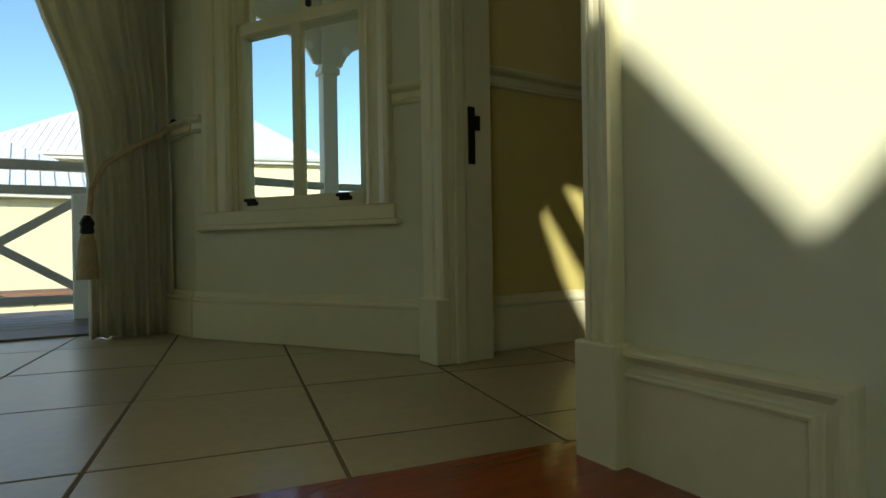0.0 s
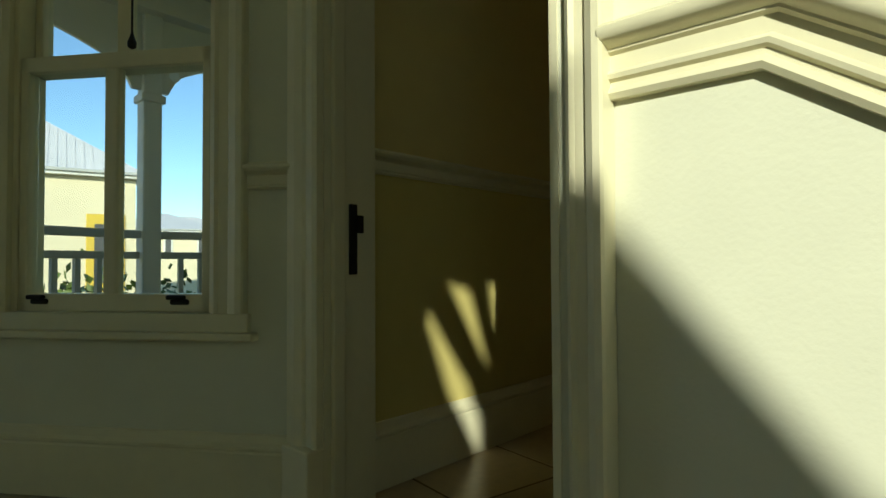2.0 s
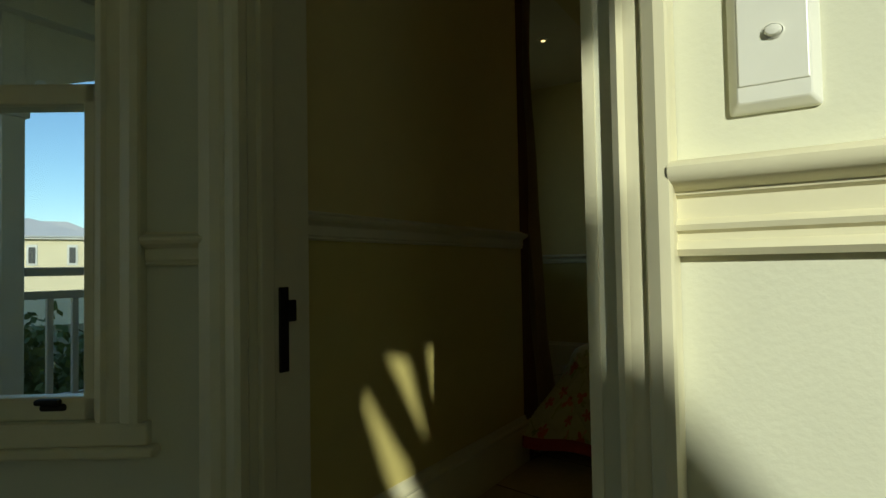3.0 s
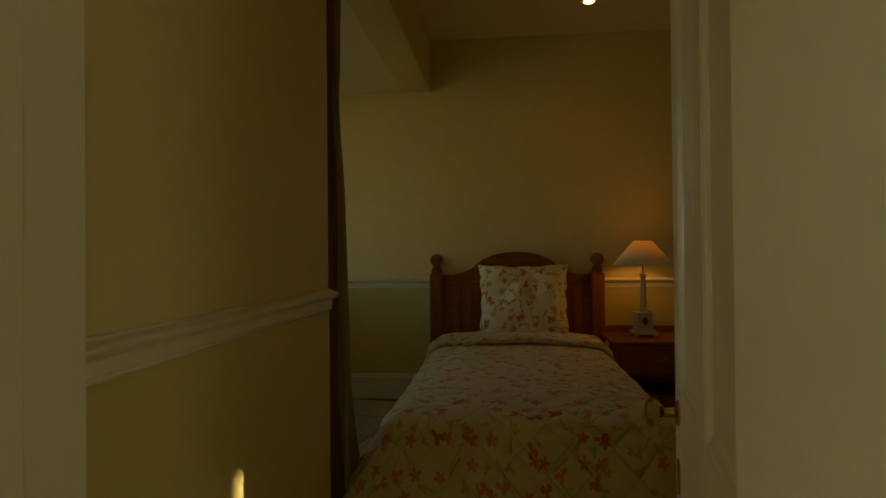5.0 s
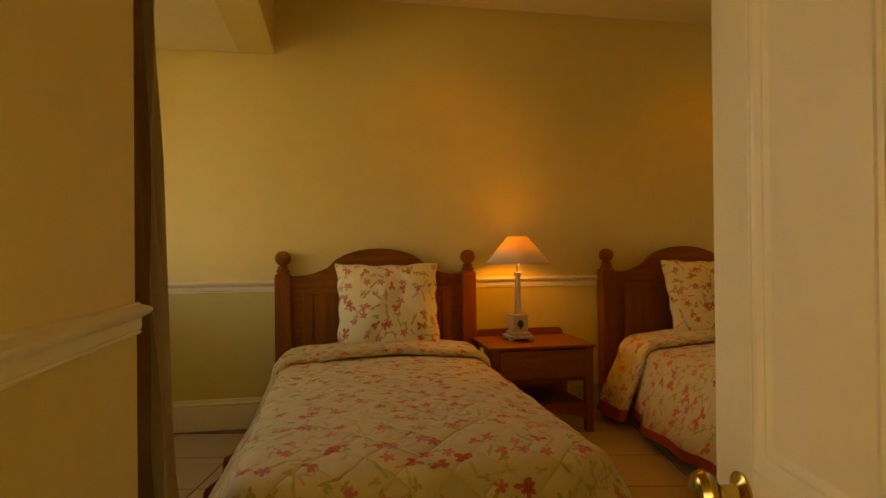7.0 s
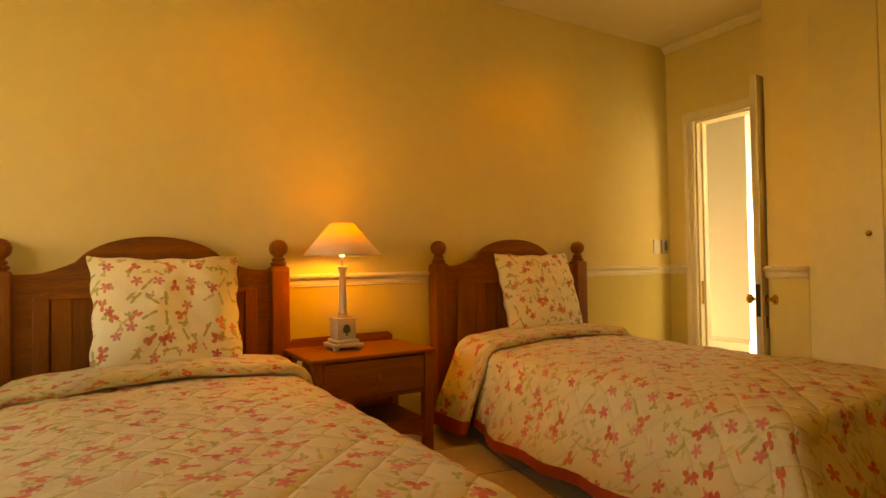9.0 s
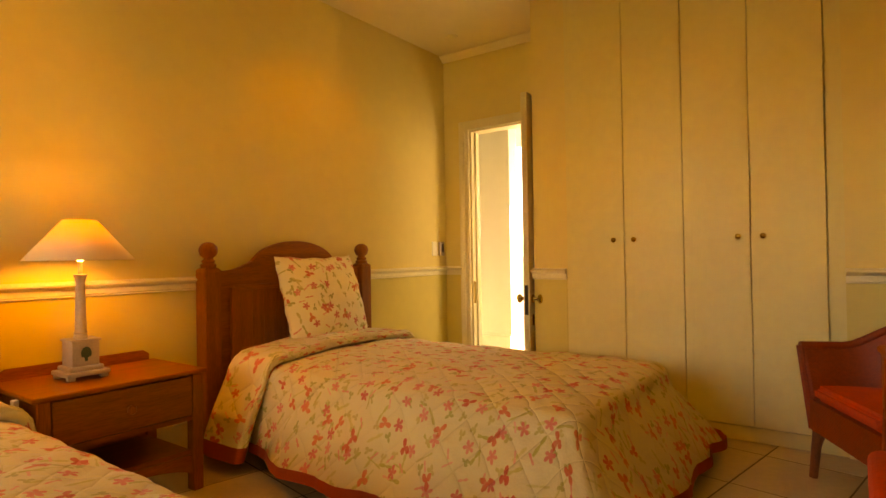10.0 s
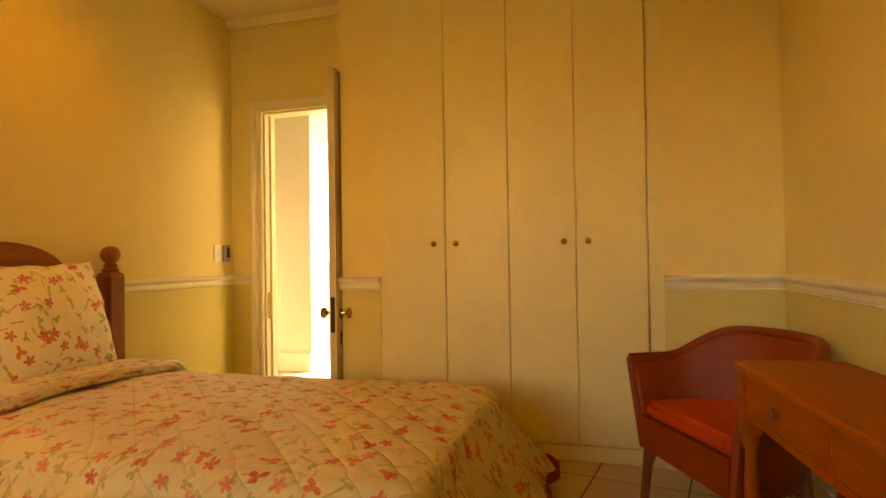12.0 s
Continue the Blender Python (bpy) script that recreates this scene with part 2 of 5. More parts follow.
REDWOOD = wood("red_hardwood_floor", (0.20, 0.026, 0.006), (0.30, 0.046, 0.011), "Y", 0.22, 0.3)
PINE = wood("stained_pine", (0.18, 0.046, 0.007), (0.34, 0.102, 0.014), "Z", 0.45, 0.0, spec=0.3)
PINE_X = wood("stained_pine_across", (0.18, 0.046, 0.007), (0.35, 0.106, 0.014), "X", 0.45, 0.05, spec=0.3)
DESKWOOD = wood("orange_pine", (0.28, 0.052, 0.005), (0.42, 0.088, 0.008), "X", 0.48, 0.0, spec=0.25)
WICKER = wicker("dark_red_cane", (0.32, 0.042, 0.005))
CANE = wood("cane_leg", (0.15, 0.045, 0.016), (0.24, 0.075, 0.025), "Z", 0.45)
CUSHION = mat("red_cushion_cloth", (0.62, 0.062, 0.016), 0.85, vary=0.3, scale=9, bump=0.5, bump_scale=160)
HEM = mat("red_hem_cloth", (0.42, 0.06, 0.025), 0.85, vary=0.2, scale=12, bump=0.4, bump_scale=120)
QUILT = floral("floral_quilt", (0.66, 0.59, 0.29))
PILLOWCASE = floral("floral_pillowcase", (0.82, 0.76, 0.44), False)
BRASS = mat("worn_brass", (0.62, 0.42, 0.13), 0.22, 1.0, 0.3, 20)
DARKMETAL = mat("dark_bronze", (0.025, 0.021, 0.016), 0.5, 0.6, 0.3, 30)
STEEL = mat("dull_steel", (0.4, 0.38, 0.34), 0.4, 1.0, 0.2, 20)
PLASTIC = mat("switch_plastic", (0.78, 0.77, 0.66), 0.3, vary=0.04, scale=5)
GLASS = glass("window_glass")
CURTAIN = thin_cloth("cream_curtain_cloth", (0.80, 0.77, 0.62), (0.75, 0.70, 0.52), 0.35)
DRAPE = mat("brown_curtain_cloth", (0.20, 0.095, 0.04), 0.9, vary=0.2, scale=8, bump=0.4, bump_scale=200)
ROPE = mat("tieback_rope", (0.52, 0.41, 0.24), 0.9, vary=0.3, scale=40, bump=0.8, bump_scale=150)
CHINA = mat("painted_lamp_base", (0.55, 0.45, 0.28), 0.4, vary=0.15, scale=14)
LEAFPAINT = mat("green_motif_paint", (0.05, 0.09, 0.03), 0.5, vary=0.3, scale=30)
SHADE = shade_cloth("lampshade_cloth")
BULB = glow("warm_bulb", (1.0, 0.55, 0.2), 3)
DOWNLIGHT = glow("downlight_lens", (1.0, 0.72, 0.36), 1.5)
OUTPAINT = mat("veranda_paint", (0.72, 0.70, 0.62), 0.5, vary=0.12, scale=4, bump=0.15)
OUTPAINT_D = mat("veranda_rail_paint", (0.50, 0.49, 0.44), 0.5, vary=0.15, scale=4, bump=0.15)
DECK = wood("weathered_deck", (0.09, 0.06, 0.05), (0.17, 0.115, 0.09), "Y", 0.5)
HOUSE = mat("yellow_render", (0.78, 0.68, 0.44), 0.85, vary=0.1, scale=0.5, bump=0.3, bump_scale=12)
HOUSE_TRIM = mat("ochre_render", (0.72, 0.50, 0.07), 0.85, vary=0.12, scale=1)
ROOF = mat("pale_metal_roof", (0.70, 0.68, 0.66), 0.5, 0.0, 0.12, 0.6)
GROUND = mat("dry_lawn", (0.16, 0.15, 0.06), 0.95, vary=0.5, scale=0.4, bump=0.5, bump_scale=8)
LEAF = mat("leaf_green", (0.15, 0.22, 0.04), 0.55, vary=0.5, scale=3, per_object=0.1)
BARK = mat("bark", (0.12, 0.09, 0.06), 0.9, vary=0.4, scale=8, bump=0.6)
LINING = mat("beige_lining", (0.40, 0.29, 0.15), 0.9, vary=0.15, scale=8)
BLUECLOTH = mat("blue_patterned_paper", (0.30, 0.42, 0.46), 0.5, vary=0.5, scale=34, color2=(0.16, 0.22, 0.26))
POTPOURRI = mat("dried_potpourri", (0.14, 0.07, 0.035), 0.8, vary=0.6, scale=30, per_object=0.4)
STONE = mat("grey_pebbles", (0.10, 0.10, 0.09), 0.7, vary=0.4, scale=20)
COPING = wood("brown_coping", (0.16, 0.07, 0.03), (0.28, 0.13, 0.06), "Y", 0.6)


# ---- builders ----
def bx(bm, x0, x1, y0, y1, z0, z1):
    v = [bm.verts.new(c) for c in ((x0, y0, z0), (x1, y0, z0), (x1, y1, z0), (x0, y1, z0),
                                   (x0, y0, z1), (x1, y0, z1), (x1, y1, z1), (x0, y1, z1))]
    for f in ((0, 3, 2, 1), (4, 5, 6, 7), (0, 1, 5, 4), (1, 2, 6, 5), (2, 3, 7, 6), (3, 0, 4, 7)):
        bm.faces.new([v[i] for i in f])
    return bm


def box(x0, x1, y0, y1, z0, z1, bevel=0.0, seg=2):
    bm = bx(bmesh.new(), min(x0, x1), max(x0, x1), min(y0, y1), max(y0, y1), min(z0, z1), max(z0, z1))
    if bevel:
        bmesh.ops.bevel(bm, geom=bm.edges[:], offset=bevel, segments=seg, affect="EDGES", profile=0.5)
    return bm


def lathe(profile, n=24):
    """A turned piece about z from (radius, height) pairs."""
    bm = bmesh.new()
    rings = []
    for r, z in profile:
        rings.append([bm.verts.new((r * math.cos(2 * math.pi * i / n), r * math.sin(2 * math.pi * i / n), z)) for i in range(n)])
    for a, b in zip(rings, rings[1:]):
        for i in range(n):
            bm.faces.new((a[i], a[(i + 1) % n], b[(i + 1) % n], b[i]))
    bm.faces.new(list(reversed(rings[0])))
    bm.faces.new(rings[-1])
    return bm


def slab(outline, depth, axis="y"):
    """A board of the outline (u, z), from 0 to depth along the axis."""
    bm = bmesh.new()
    put = (lambda u, z, d: (u, d, z)) if axis == "y" else ((lambda u, z, d: (d, u, z)) if axis == "x" else (lambda u, z, d: (u, z, d)))
    a = [bm.verts.new(put(u, z, 0)) for u, z in outline]
    b = [bm.verts.new(put(u, z, depth)) for u, z in outline]
    n = len(a)
    bm.faces.new(a), bm.faces.new(list(reversed(b)))
    for i in range(n):
        bm.faces.new((a[i], b[i], b[(i + 1) % n], a[(i + 1) % n]))
    bmesh.ops.recalc_face_normals(bm, faces=bm.faces[:])
    return bm


def moved(bm, m):
    bmesh.ops.transform(bm, matrix=m, verts=bm.verts[:])
    return bm


def tube(points, radius, n=8, taper=1.0):
    """A bent rod through the points."""
    bm = bmesh.new()
    pts = [Vector(p) for p in points]
    rings = []
    for i, p in enumerate(pts):
        d = (pts[min(i + 1, len(pts) - 1)] - pts[max(i - 1, 0)]).normalized()
        side = d.cross(Vector((0.3, 0.2, 1))).normalized()
        up = side.cross(d)
        r = radius * (1 + (taper - 1) * i / (len(pts) - 1))
        rings.append([bm.verts.new(p + r * (side * math.cos(2 * math.pi * k / n) + up * math.sin(2 * math.pi * k / n))) for k in range(n)])
    for a, b in zip(rings, rings[1:]):
        for k in range(n):
            bm.faces.new((a[k], a[(k + 1) % n], b[(k + 1) % n], b[k]))
    bm.faces.new(rings[0]), bm.faces.new(list(reversed(rings[-1])))
    bmesh.ops.recalc_face_normals(bm, faces=bm.faces[:])
    return bm


def mesh_of(name, bm, material, smooth=False):
    me = bpy.data.meshes.new(name)
    bmesh.ops.recalc_face_normals(bm, faces=bm.faces[:])
    bm.to_mesh(me)
    bm.free()
    me.materials.append(material)
    if smooth:
        me.shade_smooth()
        me.set_sharp_from_angle(angle=radians(40))
    return me


def part(name, bm, material, parent, label="", smooth=False):
    ob = new(name, mesh_of(name, bm, material, smooth))
    ob.parent = parent
    if label:
        ob["label"] = label
    return ob


def thing(name, label, category, group="", kind="", at=None):
    ob = new(name)
    ob.empty_display_size = 0.1
    if at is not None:
        ob.matrix_basis = at
    return tagged(ob, label, category, group, kind)


def structure(name, bm, material, label, category="wall", smooth=False):
    ob = new(name, mesh_of(name, bm, material, smooth))
    return tagged(ob, label, category, "", "structure")


def wall_bm(p0, p1, thick, z0, z1, holes=()):
    """A wall whose face runs from p0 to p1, its body on the right-hand side of that way. holes: (s0, s1, z0, z1)."""
    p0, p1 = Vector(p0), Vector(p1)
    d = (p1 - p0)
    length = d.length
    m = Matrix.Translation((p0.x, p0.y, 0)) @ Matrix.Rotation(math.atan2(d.y, d.x), 4, "Z")
    bm = bmesh.new()
    cuts = sorted({0, length, *[h[0] for h in holes], *[h[1] for h in holes]})
    for a, b in zip(cuts, cuts[1:]):
        spans = sorted((h[2], h[3]) for h in holes if h[0] <= a + 1e-6 and h[1] >= b - 1e-6)
        z = z0
        for h0, h1 in spans:
            if h0 > z:
                bx(bm, a, b, -thick, 0, z, h0)
            z = h1
        if z < z1:
            bx(bm, a, b, -thick, 0, z, z1)
    bmesh.ops.remove_doubles(bm, verts=bm.verts[:], dist=1e-5)
    return moved(bm, m)


def strip_bm(p0, p1, profile, z=0.0, ends=(0, 0)):
    """A moulding along a wall from p0 to p1: profile of (out, up), out to the left-hand side. ends lengthen (mitre) by out times that."""
    p0, p1 = Vector(p0), Vector(p1)
    d = p1 - p0
    length = d.length
    bm = bmesh.new()
    a = [bm.verts.new((-o * ends[0], o, u + z)) for o, u in profile]
    b = [bm.verts.new((length + o * ends[1], o, u + z)) for o, u in profile]
    n = len(a)
    for i in range(n):
        bm.faces.new((a[i], a[(i + 1) % n], b[(i + 1) % n], b[i]))
    bm.faces.new(list(reversed(a))), bm.faces.new(b)
    return moved(bm, Matrix.Translation((p0.x, p0.y, 0)) @ Matrix.Rotation(math.atan2(d.y, d.x), 4, "Z"))


DADO = [(0, 0), (0.010, 0), (0.014, 0.006), (0.010, 0.012), (0.014, 0.018), (0.014, 0.05), (0.020, 0.056), (0.032, 0.064),
        (0.038, 0.074), (0.038, 0.082), (0.030, 0.088), (0.012, 0.094), (0.010, 0.10), (0, 0.10)]
BASE = [(0, 0), (0.024, 0), (0.024, 0.15), (0.021, 0.156), (0.026, 0.163), (0.026, 0.170), (0.016, 0.178), (0.010, 0.196), (0, 0.2)]
CORNICE = [(0, 0), (0.012, 0), (0.018, -0.0), (0.03, 0.02), (0.05, 0.045), (0.08, 0.065), (0.085, 0.08), (0, 0.08)]
DADO = [(o, u * 0.72) for o, u in DADO]
BASE = [(o, u * 0.93) for o, u in BASE]
DADO_Z = 0.826


def mould(name, segs, profile, z, label, category, material=None):
    """One moulding over several straight lengths, mitred where asked."""
    top = thing(name, label, category, "", "structure")
    for p0, p1, e in segs:
        part("length", strip_bm(p0, p1, profile, z, e), material or TRIM, top, smooth=False)
    return top


# ---- the setting: walls, floors, ceilings ----
WR, WL = (-0.898, 0.208), (-1.795, -0.392)   # window wall, from the doorway to the garden doors
HALL_H, BED_H = 2.75, 2.68
LOW = -2.0   # floor at the foot of the stairs
structure("wall_stairs", wall_bm((3.2, 0), (0.0, 0), 0.24, LOW, HALL_H), PAINT_HALL, "pale green plastered wall beside the stairs and the bedroom doorway")
# Hidden filler, added so no daylight leaks through the cavity.
structure("wall_gap_filler", box(0.41, 3.2, 0.242, 0.602, LOW, HALL_H - 0.07), PAINT_HALL, "unseen filler added against light leaks between stairs and bedroom walls")
structure("wall_hall_east", wall_bm((3.2, -2.2), (3.2, 0.24), 0.2, LOW, HALL_H), PAINT_HALL, "pale green plastered stairwell wall")
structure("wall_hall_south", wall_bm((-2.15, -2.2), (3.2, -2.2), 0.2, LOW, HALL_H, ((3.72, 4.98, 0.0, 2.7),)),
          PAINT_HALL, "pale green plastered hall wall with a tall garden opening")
structure("wall_doorway_jamb", box(-0.90, -0.742, 0.17, 0.33, 0, HALL_H), TRIM, "cream painted door jamb of the bedroom doorway", "door jamb")
structure("wall_doorway_head", box(-0.742, 0.0, 0.05, 0.24, 2.08, HALL_H), PAINT_HALL, "plastered wall above the bedroom doorway")
wl = (Vector(WL) - Vector(WR)).length
structure("wall_window", wall_bm(WR, WL, 0.095, 0, HALL_H, ((0.235, 0.868, 0.50, 2.1),)), PAINT_HALL, "cream plastered wall angled round a sash window")
structure("wall_garden_doors", wall_bm((-2.08, -0.47), (-2.08, -2.2), 0.2, 0, HALL_H, ((0.22, 1.45, 0.0, 2.25),)),
          PAINT_HALL, "cream plastered wall with an opening onto the veranda")
structure("wall_garden_corner", wall_bm(WL, (-2.08, -0.47), 0.14, 0, HALL_H), PAINT_HALL, "short cream plastered wall beside the curtain")
structure("ceiling_hall", box(-2.4, 3.4, -2.4, 0.7, HALL_H, HALL_H + 0.1), CEIL, "white painted hall ceiling", "ceiling")

# bedroom
structure("wall_bedroom_west", wall_bm((-0.85, 1.66), (-0.85, 0.33), 0.12, 0, BED_H + 0.05), PAINT, "cream plastered bedroom wall ending at a curtained recess")
structure("wall_bedroom_west_beam", box(-0.97, -0.76, 1.66, 3.91, 2.30, BED_H), PAINT, "cream plastered beam over the window recess", "beam")
structure("wall_recess_south", wall_bm((-1.85, 1.64), (-0.97, 1.64), 0.12, 0, BED_H), PAINT, "cream plastered side of the window recess")
structure("wall_recess_west", wall_bm((-1.85, 3.91), (-1.85, 1.64), 0.15, 0, BED_H, ((0.35, 1.75, 0.85, 2.15),)), PAINT, "cream plastered wall with a bedroom window")
structure("ceiling_recess", box(-1.9, -0.97, 1.6, 3.91, 2.30, 2.40), CEIL, "white painted lower ceiling of the recess", "ceiling")
structure("wall_bedroom_north", wall_bm((3.78, 3.91), (-1.95, 3.91), 0.15, 0, BED_H + 0.05), PAINT, "cream plastered bedroom wall behind the beds")
structure("wall_bedroom_door", wall_bm((3.65, 2.6), (3.65, 3.91), 0.12, 0, BED_H, ((0.25, 1.05, 0.0, 2.02),)), PAINT, "cream plastered wall with a panelled door")
structure("wall_bedroom_south", wall_bm((0.40, 0.615), (3.2, 0.615), 0.01, 0, BED_H), PAINT, "cream plastered bedroom wall behind the desk")
structure("wall_bedroom_south_return", wall_bm((0.39, 0.26), (0.39, 0.615), 0.01, 0, BED_H), PAINT, "cream plastered bedroom wall return")
structure("wall_bedroom_southwest", wall_bm((0.0, 0.252), (0.40, 0.252), 0.01, 0, BED_H), PAINT, "cream plastered wall behind the open door")
structure("wall_bedroom_east", wall_bm((3.02, 0.55), (3.02, 1.12), 0.12, 0, BED_H), PAINT, "cream plastered wall beside the built-in cupboards")
structure("wall_nib", box(3.02, 3.65, 2.53, 2.76, 0, BED_H), PAINT, "cream plastered nib at the end of the cupboards")
structure("ceiling_bedroom", box(-0.97, 3.8, 0.24, 4.05, BED_H, BED_H + 0.1), CEIL, "cream painted bedroom ceiling", "ceiling")

# lobby past the far door
structure("wall_lobby_east", wall_bm((4.75, 2.0), (4.75, 5.4), 0.15, 0, 2.7, ((1.35, 1.90, 0.0, 2.4),)), LOBBY, "white plastered lobby wall beside a bright opening")
structure("wall_lobby_north", wall_bm((4.9, 5.3), (3.7, 5.3), 0.1, 0, 2.7), LOBBY, "white plastered lobby wall")
# Unseen opening for the fill lamp, with added walls that block direct sun.
structure("wall_lobby_south", wall_bm((3.7, 2.0), (4.9, 2.0), 0.1, 0, 2.7, ((0.16, 1.02, 0.0, 2.3),)), LOBBY, "white plastered lobby wall with an unseen opening for a fill lamp")
structure("wall_sun_stop", wall_bm((3.6, 1.0), (5.2, 1.0), 0.1, 0, 3.2), LOBBY, "unseen white wall added to keep the sun out of the lobby")
structure("wall_sun_stop_east", wall_bm((5.2, 1.0), (5.2, 2.0), 0.1, 0, 3.2), LOBBY, "unseen white side wall added to keep the sun out of the lobby")
structure("floor_sun_stop", box(3.6, 5.3, 0.9, 1.9, -0.1, -0.01), LOBBY, "unseen pale floor added between the sun-blocking walls", "floor")
structure("wall_lobby_west", wall_bm((3.78, 5.4), (3.78, 3.9), 0.1, 0, 2.7), LOBBY, "white plastered lobby wall")
# Added out of view to dim the daylight that enters the lobby.
structure("lobby_shade_roof", box(4.9, 6.6, 1.9, 5.4, 2.45, 2.6), OUTPAINT, "unseen painted slab added to shade the lobby opening", "roof")
structure("ceiling_lobby", box(3.75, 4.95, 1.9, 5.4, 2.7, 2.8), LOBBY, "white painted lobby ceiling", "ceiling")

# mouldings
Wr, Wl = Vector(WR), Vector(WL)
wdir = (Wl - Wr).normalized()


def on_w(s):
    p = Wr + wdir * s
    return (p.x, p.y)


mould("trim_dado_hall", [(on_w(0.0), on_w(0.142), (0, 0)), (on_w(1.006), on_w(wl), (0, -0.2)), (WL, (-2.08, -0.47), (0, 0))],
      DADO, DADO_Z, "cream painted moulded dado rail of the hall", "dado rail")
mould("baseboard_hall", [(on_w(-0.02), on_w(wl), (0, -0.2)), (WL, (-2.08, -0.47), (0, 0))],
      BASE, 0, "tall cream painted moulded skirting board of the hall", "baseboard")
bed_segs = [((-0.85, 1.66), (-0.85, 0.335), (0, 0)), ((3.65, 3.91), (-1.85, 3.91), (-1, -1)), ((3.65, 3.72), (3.65, 3.91), (0, -1)),
            ((3.02, 2.535), (3.02, 2.76), (0, 1)), ((0.40, 0.615), (3.02, 0.615), (0, -1)), ((3.02, 0.615), (3.02, 1.119), (-1, 0))]
mould("trim_dado_west", bed_segs[:1], DADO, DADO_Z + 0.058, "cream painted moulded dado rail near the doorway", "dado rail")
mould("trim_dado_bedroom", bed_segs[1:], DADO, DADO_Z, "cream painted moulded dado rail of the bedroom", "dado rail")
mould("baseboard_bedroom", bed_segs, BASE, 0, "cream painted skirting board of the bedroom", "baseboard")
mould("trim_cornice_bedroom", [((3.65, 2.76), (3.65, 3.91), (-1, 0)), ((3.02, 0.615), (3.02, 2.76), (-1, 1)),
                               ((0.40, 0.615), (3.02, 0.615), (0, -1))],
      [(0, 0.08), (0.0, 0.03), (0.012, 0.03), (0.03, 0.05), (0.055, 0.068), (0.06, 0.08)], BED_H - 0.081, "cream painted ceiling cornice", "cornice", CEIL)

# painted lower wall, a thin skin of olive paint under the rail
low = thing("trim_lower_paint", "olive cream paint on the walls below the dado rail", "wall paint", "", "structure")
for k, (p0, p1, e) in enumerate(bed_segs):
    ht = DADO_Z + (0.068 if k == 0 else 0.01)
    part("painted_field", strip_bm(p0, p1, [(0, 0.18), (0.003, 0.18), (0.003, ht), (0, ht)], 0, (0, 0)), PAINT_LOW, low)

# doorway architraves
ARCH = [(0.0, 0.0), (0.0, 0.018), (0.012, 0.024), (0.02, 0.018), (0.045, 0.018), (0.05, 0.026), (0.07, 0.034), (0.085, 0.034), (0.088, 0.028), (0.088, 0.0)]


def architrave(bm_list, x, y, z0, z1, sx, sy, along="x"):
    """An upright casing: starts at x and widens by sx, stands out by sy."""
    bm = bmesh.new()
    put = (lambda a, o, z: (x + sx * a, y + sy * o, z)) if along == "x" else (lambda a, o, z: (x + sx * o, y + sy * a, z))
    lo, hi = [bm.verts.new(put(a, o, z0)) for a, o in ARCH], [bm.verts.new(put(a, o, z1)) for a, o in ARCH]
    n = len(lo)
    for i in range(n):
        bm.faces.new((lo[i], lo[(i + 1) % n], hi[(i + 1) % n], hi[i]))
    bm.faces.new(lo), bm.faces.new(hi)
    bm_list.append(bm)


case = thing("door_1", "cream painted moulded casing of the bedroom doorway", "door frame", "", "structure")
bl = []
architrave(bl, 0.022, -0.002, 0.0, 2.17, 0.62, -1)
architrave(bl, -0.742, 0.168, 0.0, 2.17, -1, -1)
for b in bl:
    part("casing", b, TRIM, case)
part("plinth_block", box(0.008, 0.095, -0.048, -0.002, 0.0, 0.195, 0.004), TRIM, case)
part("plinth_block", box(-0.845, -0.736, 0.12, 0.169, 0.0, 0.195, 0.004), TRIM, case)
part("lining", box(-0.012, 0.0, -0.002, 0.235, 0.0, 2.08), TRIM, case)
part("door_stop", box(-0.742, -0.728, 0.19, 0.225, 0.0, 2.08, 0.003), TRIM, case)
part("head_casing", box(-0.83, 0.09, -0.02, 0.06, 2.08, 2.17, 0.006), TRIM, case)
strike = part("strike_plate", box(-0.7425, -0.736, 0.244, 0.268, 0.602, 0.777, 0.002), DARKMETAL, case, "dark bronze strike plate")
part("strike_lip", box(-0.739, -0.730, 0.262, 0.284, 0.705, 0.75, 0.003), DARKMETAL, case)

# ---- floors ----
floor = thing("floor", "beige glazed ceramic floor tiles with dark joints", "floor", "", "structure")
part("grout_bed", box(-2.25, 0.19, -2.3, 0.0, -0.12, -0.0032), GROUT, floor)
part("grout_bed", box(-2.25, 4.9, 0.0, 5.4, -0.12, -0.0032), GROUT, floor)
A, AY = 0.455, 0.396
tile_mesh = mesh_of("tile", moved(box(-A / 2 + 0.0040, A / 2 - 0.0040, -AY / 2 + 0.0040, AY / 2 - 0.0040, -0.010, 0.0, 0.0012, 1), Matrix()), TILE)
tile_list = []
TURN = radians(-11.0)
for i in range(-6, 16):
    for j in range(-7, 20):
        c = Vector((-0.819, -0.663)) + Matrix.Rotation(TURN, 2) @ Vector(((i - 0.5) * A, (j + 0.5) * AY))
        in_hall = -2.35 < c.x < 0.15 and -2.3 < c.y <= 0.3
        in_bedroom = -1.05 < c.x < 5.0 and 0.3 < c.y < 5.3 or -2.0 < c.x <= -1.05 and 1.5 < c.y < 4.0
        if in_hall or in_bedroom:
            tile_list.append((c.x, c.y, TURN))
rng = random.Random(4)
